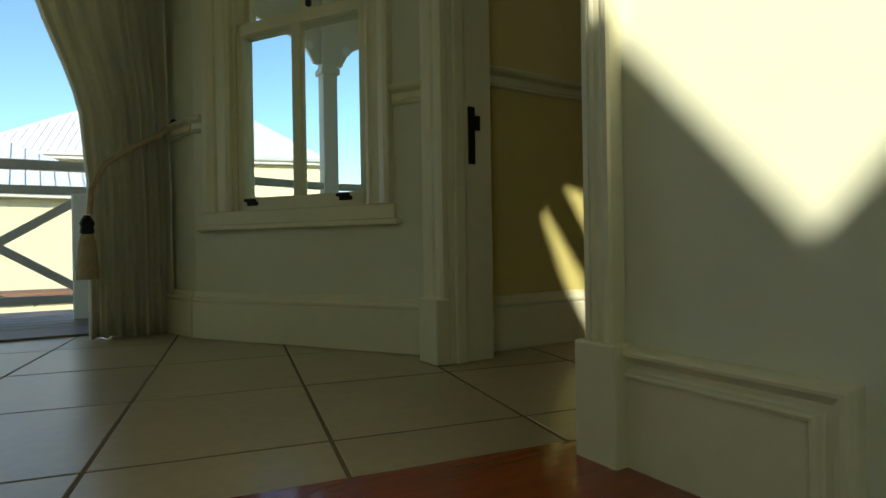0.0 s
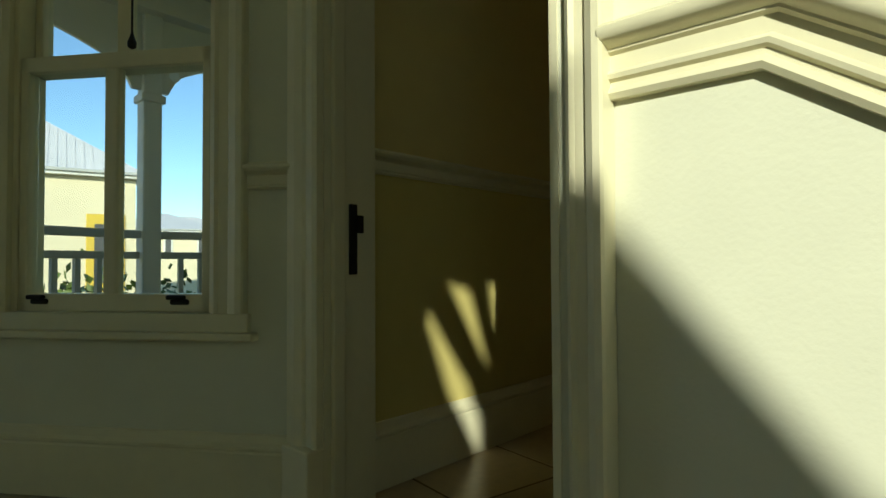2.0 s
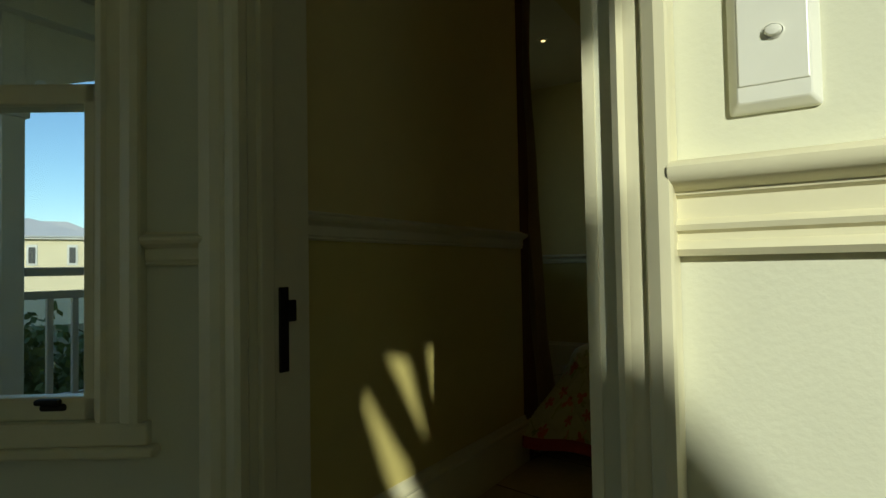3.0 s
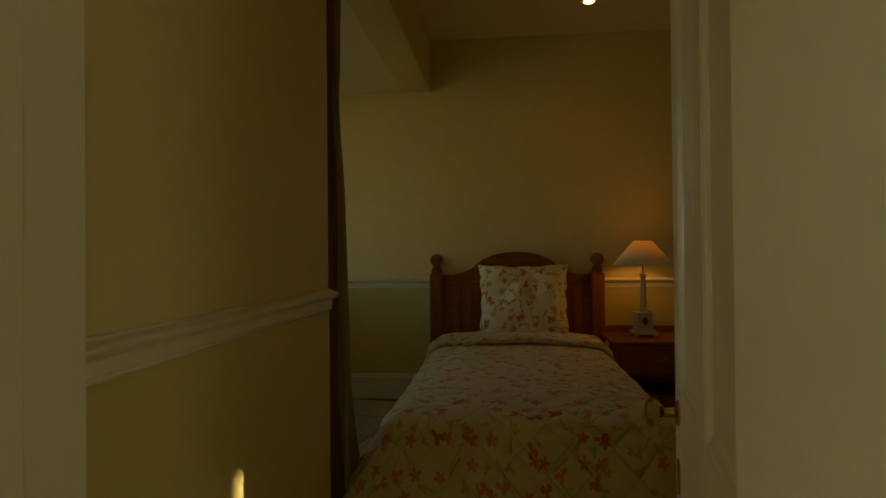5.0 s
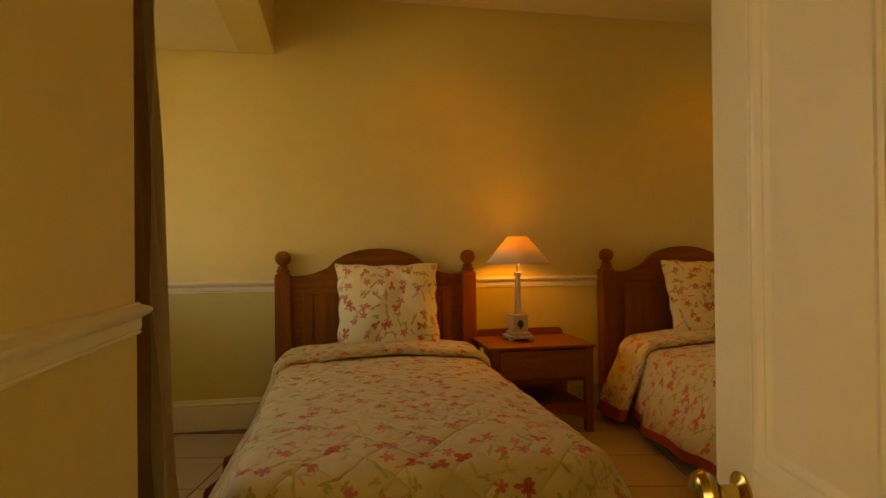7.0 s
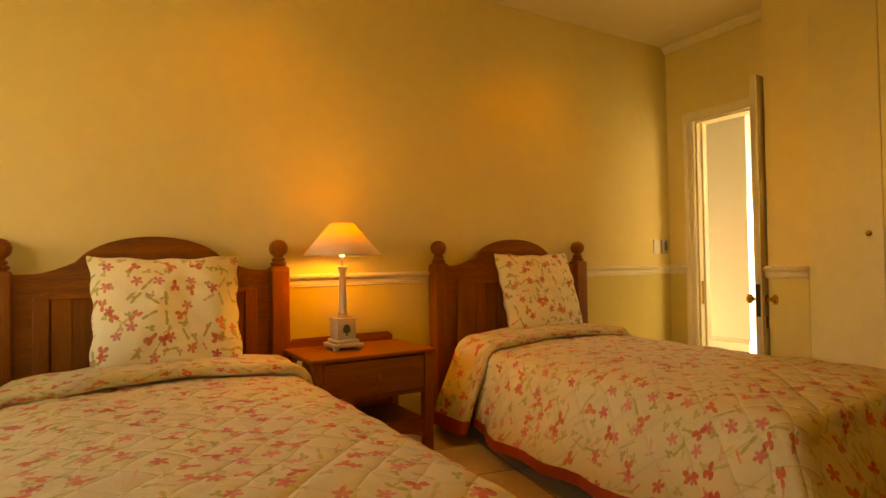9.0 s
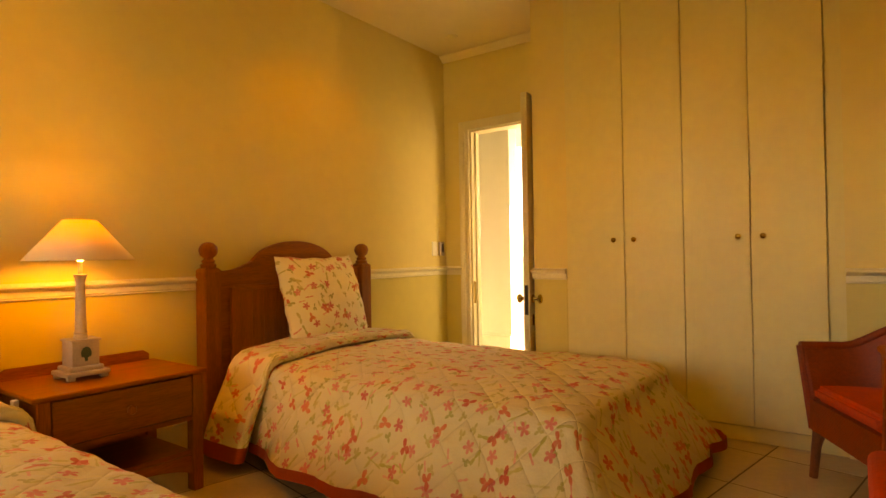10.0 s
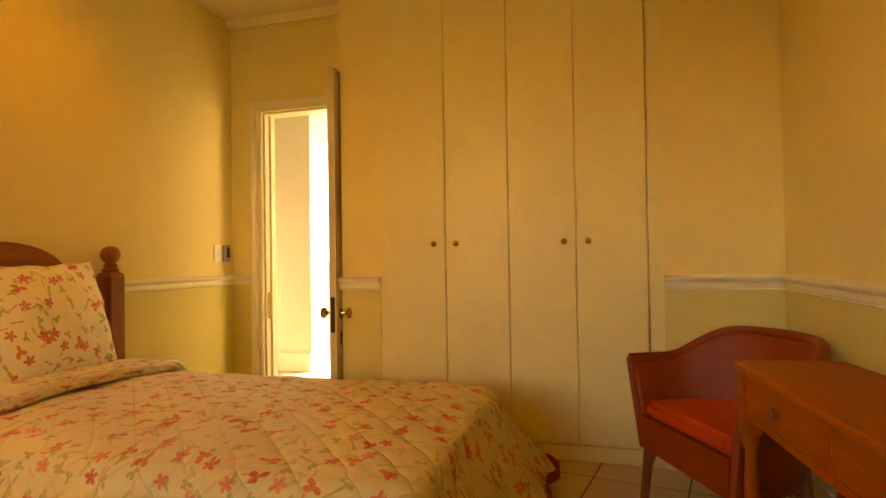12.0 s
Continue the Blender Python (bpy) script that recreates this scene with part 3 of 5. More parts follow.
for x, y, turn in tile_list:
    data = tile_mesh
    if x > -0.08 and y < 0.30:   # cut where the tiles meet the stairs
        cut = moved(box(-A / 2 + 0.004, A / 2 - 0.004, -AY / 2 + 0.004, AY / 2 - 0.004, -0.010, 0.0, 0.0012, 1), Matrix.Rotation(turn, 4, "Z"))
        edge = ((0.18 - x, 0, 0), (1, 0, 0)) if y < 0.1 else ((0, 0.002 - y, 0), (0, -1, 0))
        bmesh.ops.bisect_plane(cut, geom=cut.verts[:] + cut.edges[:] + cut.faces[:], plane_co=edge[0], plane_no=edge[1], clear_outer=True)
        data = mesh_of("tile", moved(cut, Matrix.Rotation(-turn, 4, "Z")), TILE)
    t = new("tile", data)
    t.parent = floor
    t.matrix_basis = Matrix.Translation((x, y, rng.uniform(-0.0008, 0.0) - (0.0016 if turn else 0.0))) @ Matrix.Rotation(turn, 4, "Z")

# ---- stairs down from the hall, along the pale green wall ----
RISE, GOING, RISER_X, STEPS = 0.17, 0.25, 0.215, 11
stairs = thing("staircase", "polished red hardwood stairs descending from the tiled hall", "staircase", "", "structure")
part("landing_board", moved(slab([(-0.043, 0), (-0.383, -2.19), (RISER_X + 0.022, -2.19), (RISER_X + 0.022, 0)], 0.04, "z"), Matrix.Translation((0, 0, -0.036))), REDWOOD, stairs)
for i in range(STEPS):
    x, z = RISER_X + i * GOING, -i * RISE
    part("riser", box(x - 0.02, x, -2.19, -0.001, z - RISE, z - 0.036), REDWOOD, stairs)
    if i < STEPS - 1:
        part("tread", box(x - 0.02, x + GOING + 0.022, -2.19, -0.001, z - RISE - 0.036, z - RISE, 0.008), REDWOOD, stairs)
structure("floor_lower", box(RISER_X + (STEPS - 1) * GOING, 3.2, -2.2, 0, -STEPS * RISE - 0.1, -STEPS * RISE), TILE, "tiled floor at the foot of the stairs", "floor")


def swept(rows):
    """A moulding from equal rows of points, one row for each line of its profile."""
    bm = bmesh.new()
    g = [[bm.verts.new(p) for p in row] for row in rows]
    for a, b in zip(g, g[1:]):
        for k in range(len(a) - 1):
            bm.faces.new((a[k], a[k + 1], b[k + 1], b[k]))
    return bm


sk = thing("baseboard_stairs", "tall cream painted skirting stepping down beside the stairs", "baseboard", "", "structure")
SK_X, SK_Z, SK_O = 0.361, 0.143, 0.022


def skirt_line(d):
    """The stepped upper edge of the skirting, moved out by d."""
    pts = [(0.094, SK_Z + d)]
    for i in range(STEPS - 1):
        pts += [(SK_X + i * GOING + d, SK_Z - i * RISE + d), (SK_X + i * GOING + d, SK_Z - (i + 1) * RISE + d)]
    return pts + [(3.19, SK_Z - (STEPS - 1) * RISE + d)]


line = skirt_line(0.002)
for k, ((xa, za), (xb, zb)) in enumerate(zip(line[0::2], line[1::2])):
    part("board", box(xa - (0.27 if k else 0), xb, -SK_O, -0.0005, za - (0.48 if k else 0.44), za), TRIM, sk)
CAP = [(0.022, 0.0), (0.0275, 0.002), (0.029, 0.006), (0.0275, 0.010), (0.021, 0.012), (0.019, 0.016), (0.020, 0.024), (0.026, 0.031), (0.030, 0.035),
       (0.0305, 0.040), (0.028, 0.044), (0.016, 0.047), (0.0, 0.048)]
part("cap_moulding", swept([[(x, -o, z) for x, z in skirt_line(d)] for o, d in CAP]), TRIM, sk)
rk = thing("trim_dado_stairs", "cream painted moulded dado rail turning down beside the stairs", "dado rail", "", "structure")
BEND, FALL = 0.240, math.atan(RISE / GOING)


def rake_line(u):
    x = BEND + u * math.tan(FALL / 2)
    return [(0.074, DADO_Z + 0.005 + u), (x, DADO_Z + 0.005 + u), (3.19, DADO_Z + 0.005 + u - (3.19 - x) * math.tan(FALL))]


DADO_STAIRS = [(0, -0.012), (0.012, -0.012), (0.017, -0.006), (0.014, 0.000), (0.010, 0.002), (0.010, 0.008), (0.016, 0.011), (0.018, 0.016), (0.014, 0.020), (0.010, 0.022),
               (0.010, 0.040), (0.016, 0.043), (0.017, 0.046), (0.024, 0.049), (0.034, 0.053), (0.039, 0.060), (0.039, 0.066), (0.032, 0.072), (0.012, 0.075), (0, 0.076)]
part("rail", swept([[(x, -o, z) for x, z in rake_line(u)] for o, u in DADO_STAIRS]), TRIM, rk, smooth=True)

# ---- sash window in the angled wall ----
Mw = Matrix.Translation((WR[0], WR[1], 0)) @ Matrix.Rotation(math.atan2(wdir.y, wdir.x), 4, "Z")   # x along the wall, y into the wall is negative
win = thing("window_1", "cream painted two-light sash window with brass-dark catches", "window", "", "structure", Mw)
WX0, WX1, WM, WZ0, WZM, WZ1 = 0.235, 0.868, 0.560, 0.50, 1.20, 2.1
for x0, x1 in ((WX0, WX0 + 0.022), (WX1 - 0.022, WX1)):
    part("jamb", box(x0, x1, -0.094, 0.0, WZ0, WZ1, 0.003), TRIM, win)
part("head", box(WX0 + 0.022, WX1 - 0.022, -0.094, 0.0, WZ1 - 0.04, WZ1, 0.003), TRIM, win)
part("inner_sill", box(0.115, 1.035, -0.02, 0.036, 0.428, 0.450, 0.006), TRIM, win)
part("apron", box(0.135, 1.015, -0.02, 0.020, 0.450, 0.4995, 0.003), TRIM, win)
for x0, sx in ((0.243, -1), (0.861, 1)):
    lst = []
    architrave(lst, x0, 0.0, WZ0, WZ1 + 0.08, sx * (1.12 if sx < 0 else 1.6), 1)
    part("casing", lst[0], TRIM, win)
part("head_casing", box(0.145, 1.0, 0.0, 0.03, WZ1, WZ1 + 0.08, 0.005), TRIM, win)
for z0, z1, y0 in ((WZ0, WZM + 0.025, -0.046), (WZM - 0.015, WZ1 - 0.04, -0.092)):
    xa, xb = WX0 + 0.022, WX1 - 0.022
    sash = part("sash", box(xa, xb, y0, y0 + 0.04, z0, z0 + 0.05, 0.004), TRIM, win)
    part("top_rail", box(xa, xb, y0, y0 + 0.04, z1 - 0.045, z1, 0.004), TRIM, sash)
    part("stile", box(xa, xa + 0.026, y0, y0 + 0.04, z0, z1, 0.004), TRIM, sash)
    part("stile", box(xb - 0.026, xb, y0, y0 + 0.04, z0, z1, 0.004), TRIM, sash)
    part("glazing_bar", box(WM - 0.022, WM + 0.022, y0 + 0.004, y0 + 0.036, z0, z1, 0.006), TRIM, sash)
    for x0, x1 in ((xa + 0.024, WM - 0.014), (WM + 0.014, xb - 0.024)):
        pane = part("pane", box(x0, x1, y0 + 0.018, y0 + 0.022, z0 + 0.048, z1 - 0.043), GLASS, sash)
        pane.visible_shadow = False
for x in (0.345, 0.775):
    c = part("sash_catch", box(x - 0.028, x + 0.028, -0.026, 0.0, 0.520, 0.536, 0.006), DARKMETAL, win, "dark bronze sash catch")
    part("catch_lever", box(x - 0.018, x + 0.035, -0.02, 0.008, 0.534, 0.547, 0.005), DARKMETAL, c)
part("cord", tube([(0.49, 0.0, 1.26), (0.492, 0.0, 1.8)], 0.003), DARKMETAL, win)
part("cord_weight", moved(lathe([(0.002, 0), (0.011, 0.006), (0.012, 0.02), (0.006, 0.035), (0.002, 0.05)], 12), Matrix.Translation((0.49, 0, 1.225))), DARKMETAL, win)

# ---- light switch on the pier ----
sw = thing("light_switch", "cream plastic light switch plate on the pier", "light switch", at=pose(0.156, 0, 1.000))
plate = bmesh.new()
levels = []
for w, h, o in ((0.0345, 0.0585, 0.0), (0.0345, 0.0585, 0.004), (0.0335, 0.0575, 0.006), (0.028, 0.052, 0.0125), (0.0265, 0.0505, 0.0135)):
    ring4 = []
    for cx, cz, a0 in ((1, 1, 0), (-1, 1, 90), (-1, -1, 180), (1, -1, 270)):
        for a in (0, 30, 60, 90):
            ring4.append(plate.verts.new((cx * (w - 0.003) + 0.003 * math.cos(radians(a0 + a)), -o, cz * (h - 0.003) + 0.003 * math.sin(radians(a0 + a)))))
    levels.append(ring4)
for a, b in zip(levels, levels[1:]):
    for k in range(16):
        plate.faces.new((a[k], a[(k + 1) % 16], b[(k + 1) % 16], b[k]))
plate.faces.new(levels[-1])
part("plate", plate, PLASTIC, sw)
part("insert", box(-0.0262, 0.0262, -0.0150, -0.0125, -0.037, 0.046, 0.0012), PLASTIC, sw)
part("rocker_rim", moved(lathe([(0.0075, 0), (0.0078, 0.0015), (0.0070, 0.002), (0.0068, 0.0)], 24), Matrix.Translation((0.001, -0.015, 0.006)) @ Matrix.Rotation(radians(90), 4, "X") @ Matrix.Diagonal((1.08, 0.86, 1, 1))), PLASTIC, sw, smooth=True)
part("rocker", moved(lathe([(0.0064, 0), (0.0064, 0.003), (0.0050, 0.0055), (0.002, 0.0062), (0.0003, 0.0063)], 24), Matrix.Translation((0.001, -0.015, 0.006)) @ Matrix.Rotation(radians(90), 4, "X") @ Matrix.Diagonal((1.05, 0.82, 1, 1))), PLASTIC, sw, smooth=True)


# ---- curtain with tieback at the garden doors ----
def drape_bm(rows, folds, depth, n=90, m=26, seed=1):
    """Hanging cloth along y: rows of (z, y0, y1, fold depth scale); x is the fold."""
    r = random.Random(seed)
    ph = [r.uniform(0, 6.28) for _ in range(4)]
    bm = bmesh.new()
    zs = [a[0] for a in rows]
    grid = []
    for j in range(m + 1):
        z = zs[0] + (zs[-1] - zs[0]) * j / m
        k = max(i for i in range(len(rows) - 1) if (z - zs[i]) * (zs[-1] - zs[0]) >= -1e-9)
        f = (z - zs[k]) / (zs[k + 1] - zs[k])
        f = f * f * (3 - 2 * f)
        y0, y1, q = (rows[k][i] + (rows[k + 1][i] - rows[k][i]) * f for i in (1, 2, 3))
        line = []
        for i in range(n + 1):
            s = i / n
            w = math.sin(2 * math.pi * folds * s + ph[0] + 0.6 * math.sin(3 * s + ph[1])) + 0.4 * math.sin(2 * math.pi * folds * 2.1 * s + ph[2])
            line.append(bm.verts.new((depth * q * w + 0.01 * math.sin(6 * z + 9 * s + ph[3]), y0 + (y1 - y0) * s, z)))
        grid.append(line)
    for a, b in zip(grid, grid[1:]):
        for i in range(n):
            bm.faces.new((a[i], a[i + 1], b[i + 1], b[i]))
    return bm


def thicken(ob, d):
    mod = ob.modifiers.new("thickness", "SOLIDIFY")
    mod.thickness, mod.offset = d, 0
    return ob


cur = thing("curtain", "cream full-length curtain held by a rope tieback", "curtain", at=pose(-2.0, 0.118, 0))
thicken(part("cloth", drape_bm([(2.35, -1.30, -0.60, 1.0), (1.5, -1.07, -0.595, 1.0), (0.82, -0.90, -0.585, 0.75), (0.62, -0.885, -0.58, 0.85), (0.003, -0.885, -0.575, 1.0)],
                               6, 0.032), CURTAIN, cur, smooth=True), 0.003)
part("tieback", tube([(0.03, -0.56, 0.90), (0.05, -0.62, 0.84), (0.075, -0.72, 0.775), (0.085, -0.82, 0.70), (0.082, -0.868, 0.60), (0.082, -0.876, 0.50)], 0.011, 10), ROPE, cur, "cream twisted rope tieback", smooth=True)
tas = part("tassel", moved(lathe([(0.02, 0.0), (0.040, 0.0), (0.036, 0.06), (0.030, 0.14), (0.022, 0.175), (0.012, 0.18)], 24), Matrix.Translation((0.085, -0.885, 0.245))), ROPE, cur, "cream silk tassel", smooth=True)
part("tassel_knot", moved(lathe([(0.012, 0), (0.026, 0.008), (0.022, 0.03), (0.027, 0.045), (0.016, 0.065), (0.010, 0.075)], 16), Matrix.Translation((0.085, -0.885, 0.42))), DARKMETAL, tas, smooth=True)
part("wall_hook", moved(lathe([(0.012, 0), (0.014, 0.01), (0.006, 0.02), (0.006, 0.05), (0.014, 0.055), (0.012, 0.07)], 12), Matrix.Translation((-0.03, -0.565, 0.90)) @ Matrix.Rotation(radians(90), 4, "Y")), DARKMETAL, cur, smooth=True)
part("curtain_pole", moved(lathe([(0.014, 0), (0.014, 1.9)], 12), Matrix.Translation((0, -0.5, 2.38)) @ Matrix.Rotation(radians(90), 4, "X")), BRASS, cur)

dr = thing("bedroom_curtain", "brown lined curtain drawn back at the window recess", "curtain", at=pose(-0.865, -0.07, 0))
thicken(part("cloth", drape_bm([(2.36, 1.735, 1.80, 0.6), (1.2, 1.735, 1.80, 0.6), (0.012, 1.735, 1.83, 1.0)], 2, 0.03, 24, 20, 5), DRAPE, dr, smooth=True), 0.004)
part("lining", drape_bm([(2.36, 1.80, 1.86, 0.6), (1.2, 1.80, 1.87, 0.8), (0.6, 1.80, 1.94, 1.2), (0.012, 1.80, 1.99, 1.6)], 2, 0.03, 24, 20, 8), LINING, dr, "beige curtain lining", smooth=True)


# ---- bedroom furniture ----
def finial():
    return lathe([(0.036, 0.0), (0.040, 0.006), (0.040, 0.016), (0.030, 0.022), (0.034, 0.030), (0.034, 0.036), (0.024, 0.044), (0.026, 0.05),
                  (0.040, 0.062), (0.047, 0.080), (0.048, 0.095), (0.043, 0.112), (0.030, 0.126), (0.012, 0.133), (0.0015, 0.134)], 22)


def headboard_outline(w):
    """Arched crest with hollow shoulders, from (u, z) pairs."""
    pts = [(-w / 2, 0.0)]
    n = 48
    for i in range(n + 1):
        u = -1 + 2 * i / n
        a = abs(u)
        if a < 0.56:
            z = 0.755 + 0.16 * math.sqrt(max(0, 1 - (a / 0.60) ** 2))
        else:
            f = (a - 0.56) / 0.44
            z = 0.806 - 0.056 * math.sin(min(1, f * 1.25) * math.pi / 2)
        pts.append((u * w / 2, z))
    pts.append((w / 2, 0.0))
    return pts


def coverlet(w, length, top, hem, flare, seed):
    """Quilted coverlet: a rounded top that falls to the hem on three sides. Returns the cloth and the hem band."""
    r = random.Random(seed)
    bm = bmesh.new()
    uvl = bm.loops.layers.uv.new("cloth")
    drop = top - hem
    nx, ny = 170, 190
    half, full_u, full_v = w / 2, w / 2 + drop, length + drop

    def place(u, v):
        """u across from -full_u to full_u, v from the head to full_v."""
        over_u, over_v = max(0, abs(u) - half), max(0, v - length)
        sgn = 1 if u > 0 else -1
        rad = 0.07
        o = math.hypot(over_u, over_v) if (over_u and over_v) else over_u + over_v
        x, y, z = max(-half, min(half, u)), min(v, length), top
        if o > 0:
            q = min(o, drop)
            bend = min(q, rad * math.pi / 2) / rad
            out = rad * math.sin(bend) + max(0, q - rad * math.pi / 2) * (0.12 + (flare - 0.12) * min(1, v / 0.4))
            down = rad * (1 - math.cos(bend)) + max(0, q - rad * math.pi / 2)
            down = min(down, drop)
            dx, dy = (over_u / o) * sgn, over_v / o
            fold = 0.014 * math.sin(17 * (v if over_u > over_v else u) + seed) * min(1, down / 0.25)
            if over_u and over_v:
                fold += 0.05 * min(over_u, over_v) / 0.2 * min(1, down / 0.3)
            x += dx * (out + fold)
            y += dy * (out + fold)
            z -= down
        else:
            edge = max(0, min(1, (half - abs(u)) / 0.3, (length - v) / 0.3))
            z += 0.022 * math.sin(edge * math.pi / 2)
        s = 0.125
        a, b = (u + v) / s, (u - v) / s
        puff = min(abs(math.sin(math.pi * a / 2)), abs(math.sin(math.pi * b / 2))) ** 0.6
        k = 0.008 * puff + 0.009 * noise.noise(Vector((u * 5, v * 5, seed)))
        if o <= 0:
            z += k
        else:
            x += (over_u / o) * sgn * k
            y += over_v / o * k
        return Vector((x, y, z))

    grid = []
    for j in range(ny + 1):
        v = full_v * j / ny
        grid.append([(bm.verts.new(place(-full_u + 2 * full_u * i / nx, v)), -full_u + 2 * full_u * i / nx, v) for i in range(nx + 1)])
    for a, b in zip(grid, grid[1:]):
        for i in range(nx):
            cs = (a[i], a[i + 1], b[i + 1], b[i])
            f = bm.faces.new([c[0] for c in cs])
            for lp, c in zip(f.loops, cs):
                lp[uvl].uv = (c[1] + seed * 3.3, c[2])
    band = bmesh.new()
    rim = [place(-full_u, full_v * j / ny) for j in range(ny)] + [place(-full_u + 2 * full_u * i / nx, full_v) for i in range(nx)] + \
          [place(full_u, full_v * (1 - j / ny)) for j in range(ny + 1)]
    prev = None
    for i, p in enumerate(rim):
        c = Vector((0, length * 0.5, 0))
        o = Vector((p.x - c.x, (p.y - c.y) * 0.5, 0)).normalized() * 0.008
        cur2 = (band.verts.new(p + o + Vector((0, 0, 0.035))), band.verts.new(p + o * 1.4 - Vector((0, 0, 0.012))))
        if prev:
            band.faces.new((prev[0], cur2[0], cur2[1], prev[1]))
        prev = cur2
    return bm, band


def pillow_bm(w, h, t, seed):
    bm = bmesh.new()
    uvl = bm.loops.layers.uv.new("cloth")
    n = 30
    for side in (1, -1):
        g = []
        for j in range(n + 1):
            row = []
            for i in range(n + 1):
                a, b = -1 + 2 * i / n, -1 + 2 * j / n
                pull = 1 - 0.065 * (math.cos(a * math.pi / 2) * abs(b) ** 3) - 0.0
                pull2 = 1 - 0.065 * (math.cos(b * math.pi / 2) * abs(a) ** 3)
                fat = (max(0, 1 - abs(a) ** 2.4) * max(0, 1 - abs(b) ** 2.4)) ** 0.55
                z = side * t / 2 * fat + (0.036 * noise.noise(Vector((a * 2.2, b * 2.2, seed + side))) + 0.014 * noise.noise(Vector((a * 6, b * 7, seed)))) * fat
                pull += 0.014 * math.sin(11 * a + seed) * abs(b) ** 4
                pull2 += 0.014 * math.sin(13 * b + 2 * seed) * abs(a) ** 4
                row.append((bm.verts.new((a * w / 2 * pull2, z, b * h / 2 * pull)), a * w / 2, b * h / 2))
            g.append(row)
        for p, q in zip(g, g[1:]):
            for i in range(n):
                cs = (p[i], p[i + 1], q[i + 1], q[i])
                f = bm.faces.new([c[0] for c in cs])
                for lp, c in zip(f.loops, cs):
                    lp[uvl].uv = (c[1] + seed * 2.1 + (3 if side < 0 else 0), c[2] + seed)
    bmesh.ops.remove_doubles(bm, verts=bm.verts[:], dist=0.0008)
    return bm


def bed(label, at, w):
    """Head at y = 0, foot towards -y."""
    top = thing("bed", label, "bed", "twin beds", at=at)
    pw = 0.047
    for s in (-1, 1):
        x = s * w / 2
        post = part("bedpost", box(x - pw, x + pw, -0.047, 0.047, 0, 0.925, 0.008), PINE, top)
        part("shoulder", moved(lathe([(0.066, 0), (0.058, 0.012), (0.040, 0.022), (0.036, 0.03)], 4), Matrix.Translation((x, 0, 0.923)) @ Matrix.Rotation(radians(45), 4, "Z")), PINE, post)
        part("finial", moved(finial(), Matrix.Translation((x, 0, 0.945))), PINE, post, "turned ball finial", smooth=True)
    iw = w - 2 * pw
    part("headboard", moved(slab(headboard_outline(iw), 0.03), Matrix.Translation((0, -0.012, 0.175))), PINE_X, top, "arched wooden headboard")
    fw = iw / 2 - 0.10
    part("panel_rail", box(-fw, fw, -0.030, -0.010, 0.815, 0.845, 0.006), PINE_X, top)
    part("panel_rail", box(-fw, fw, -0.030, -0.010, 0.42, 0.50, 0.006), PINE_X, top)
    for s in (-1, 1):
        part("panel_stile", box(s * fw - 0.03, s * fw + 0.03, -0.033, -0.010, 0.42, 0.835, 0.006), PINE, top)
    nb = 10
    bw = 2 * (fw - 0.03) / nb
    for i in range(nb):
        x = -fw + 0.03 + i * bw
        part("headboard_plank", box(x + 0.0015, x + bw - 0.0015, -0.022, -0.010, 0.49, 0.82, 0.003, 1), PINE, top)
    L = 1.95
    part("base", box(-w / 2 + 0.06, w / 2 - 0.06, -L, -0.05, 0.08, 0.28, 0.02), HEM, top, "red cloth bed base")
    for sx in (-1, 1):
        part("foot", moved(lathe([(0.028, 0), (0.035, 0.09)], 12), Matrix.Translation((sx * (w / 2 - 0.14), -L + 0.12, 0.0))), CANE, top)
    part("mattress", box(-w / 2 + 0.06, w / 2 - 0.06, -L, -0.05, 0.28, 0.452, 0.06, 4), CEIL, top, "white mattress")
    return top


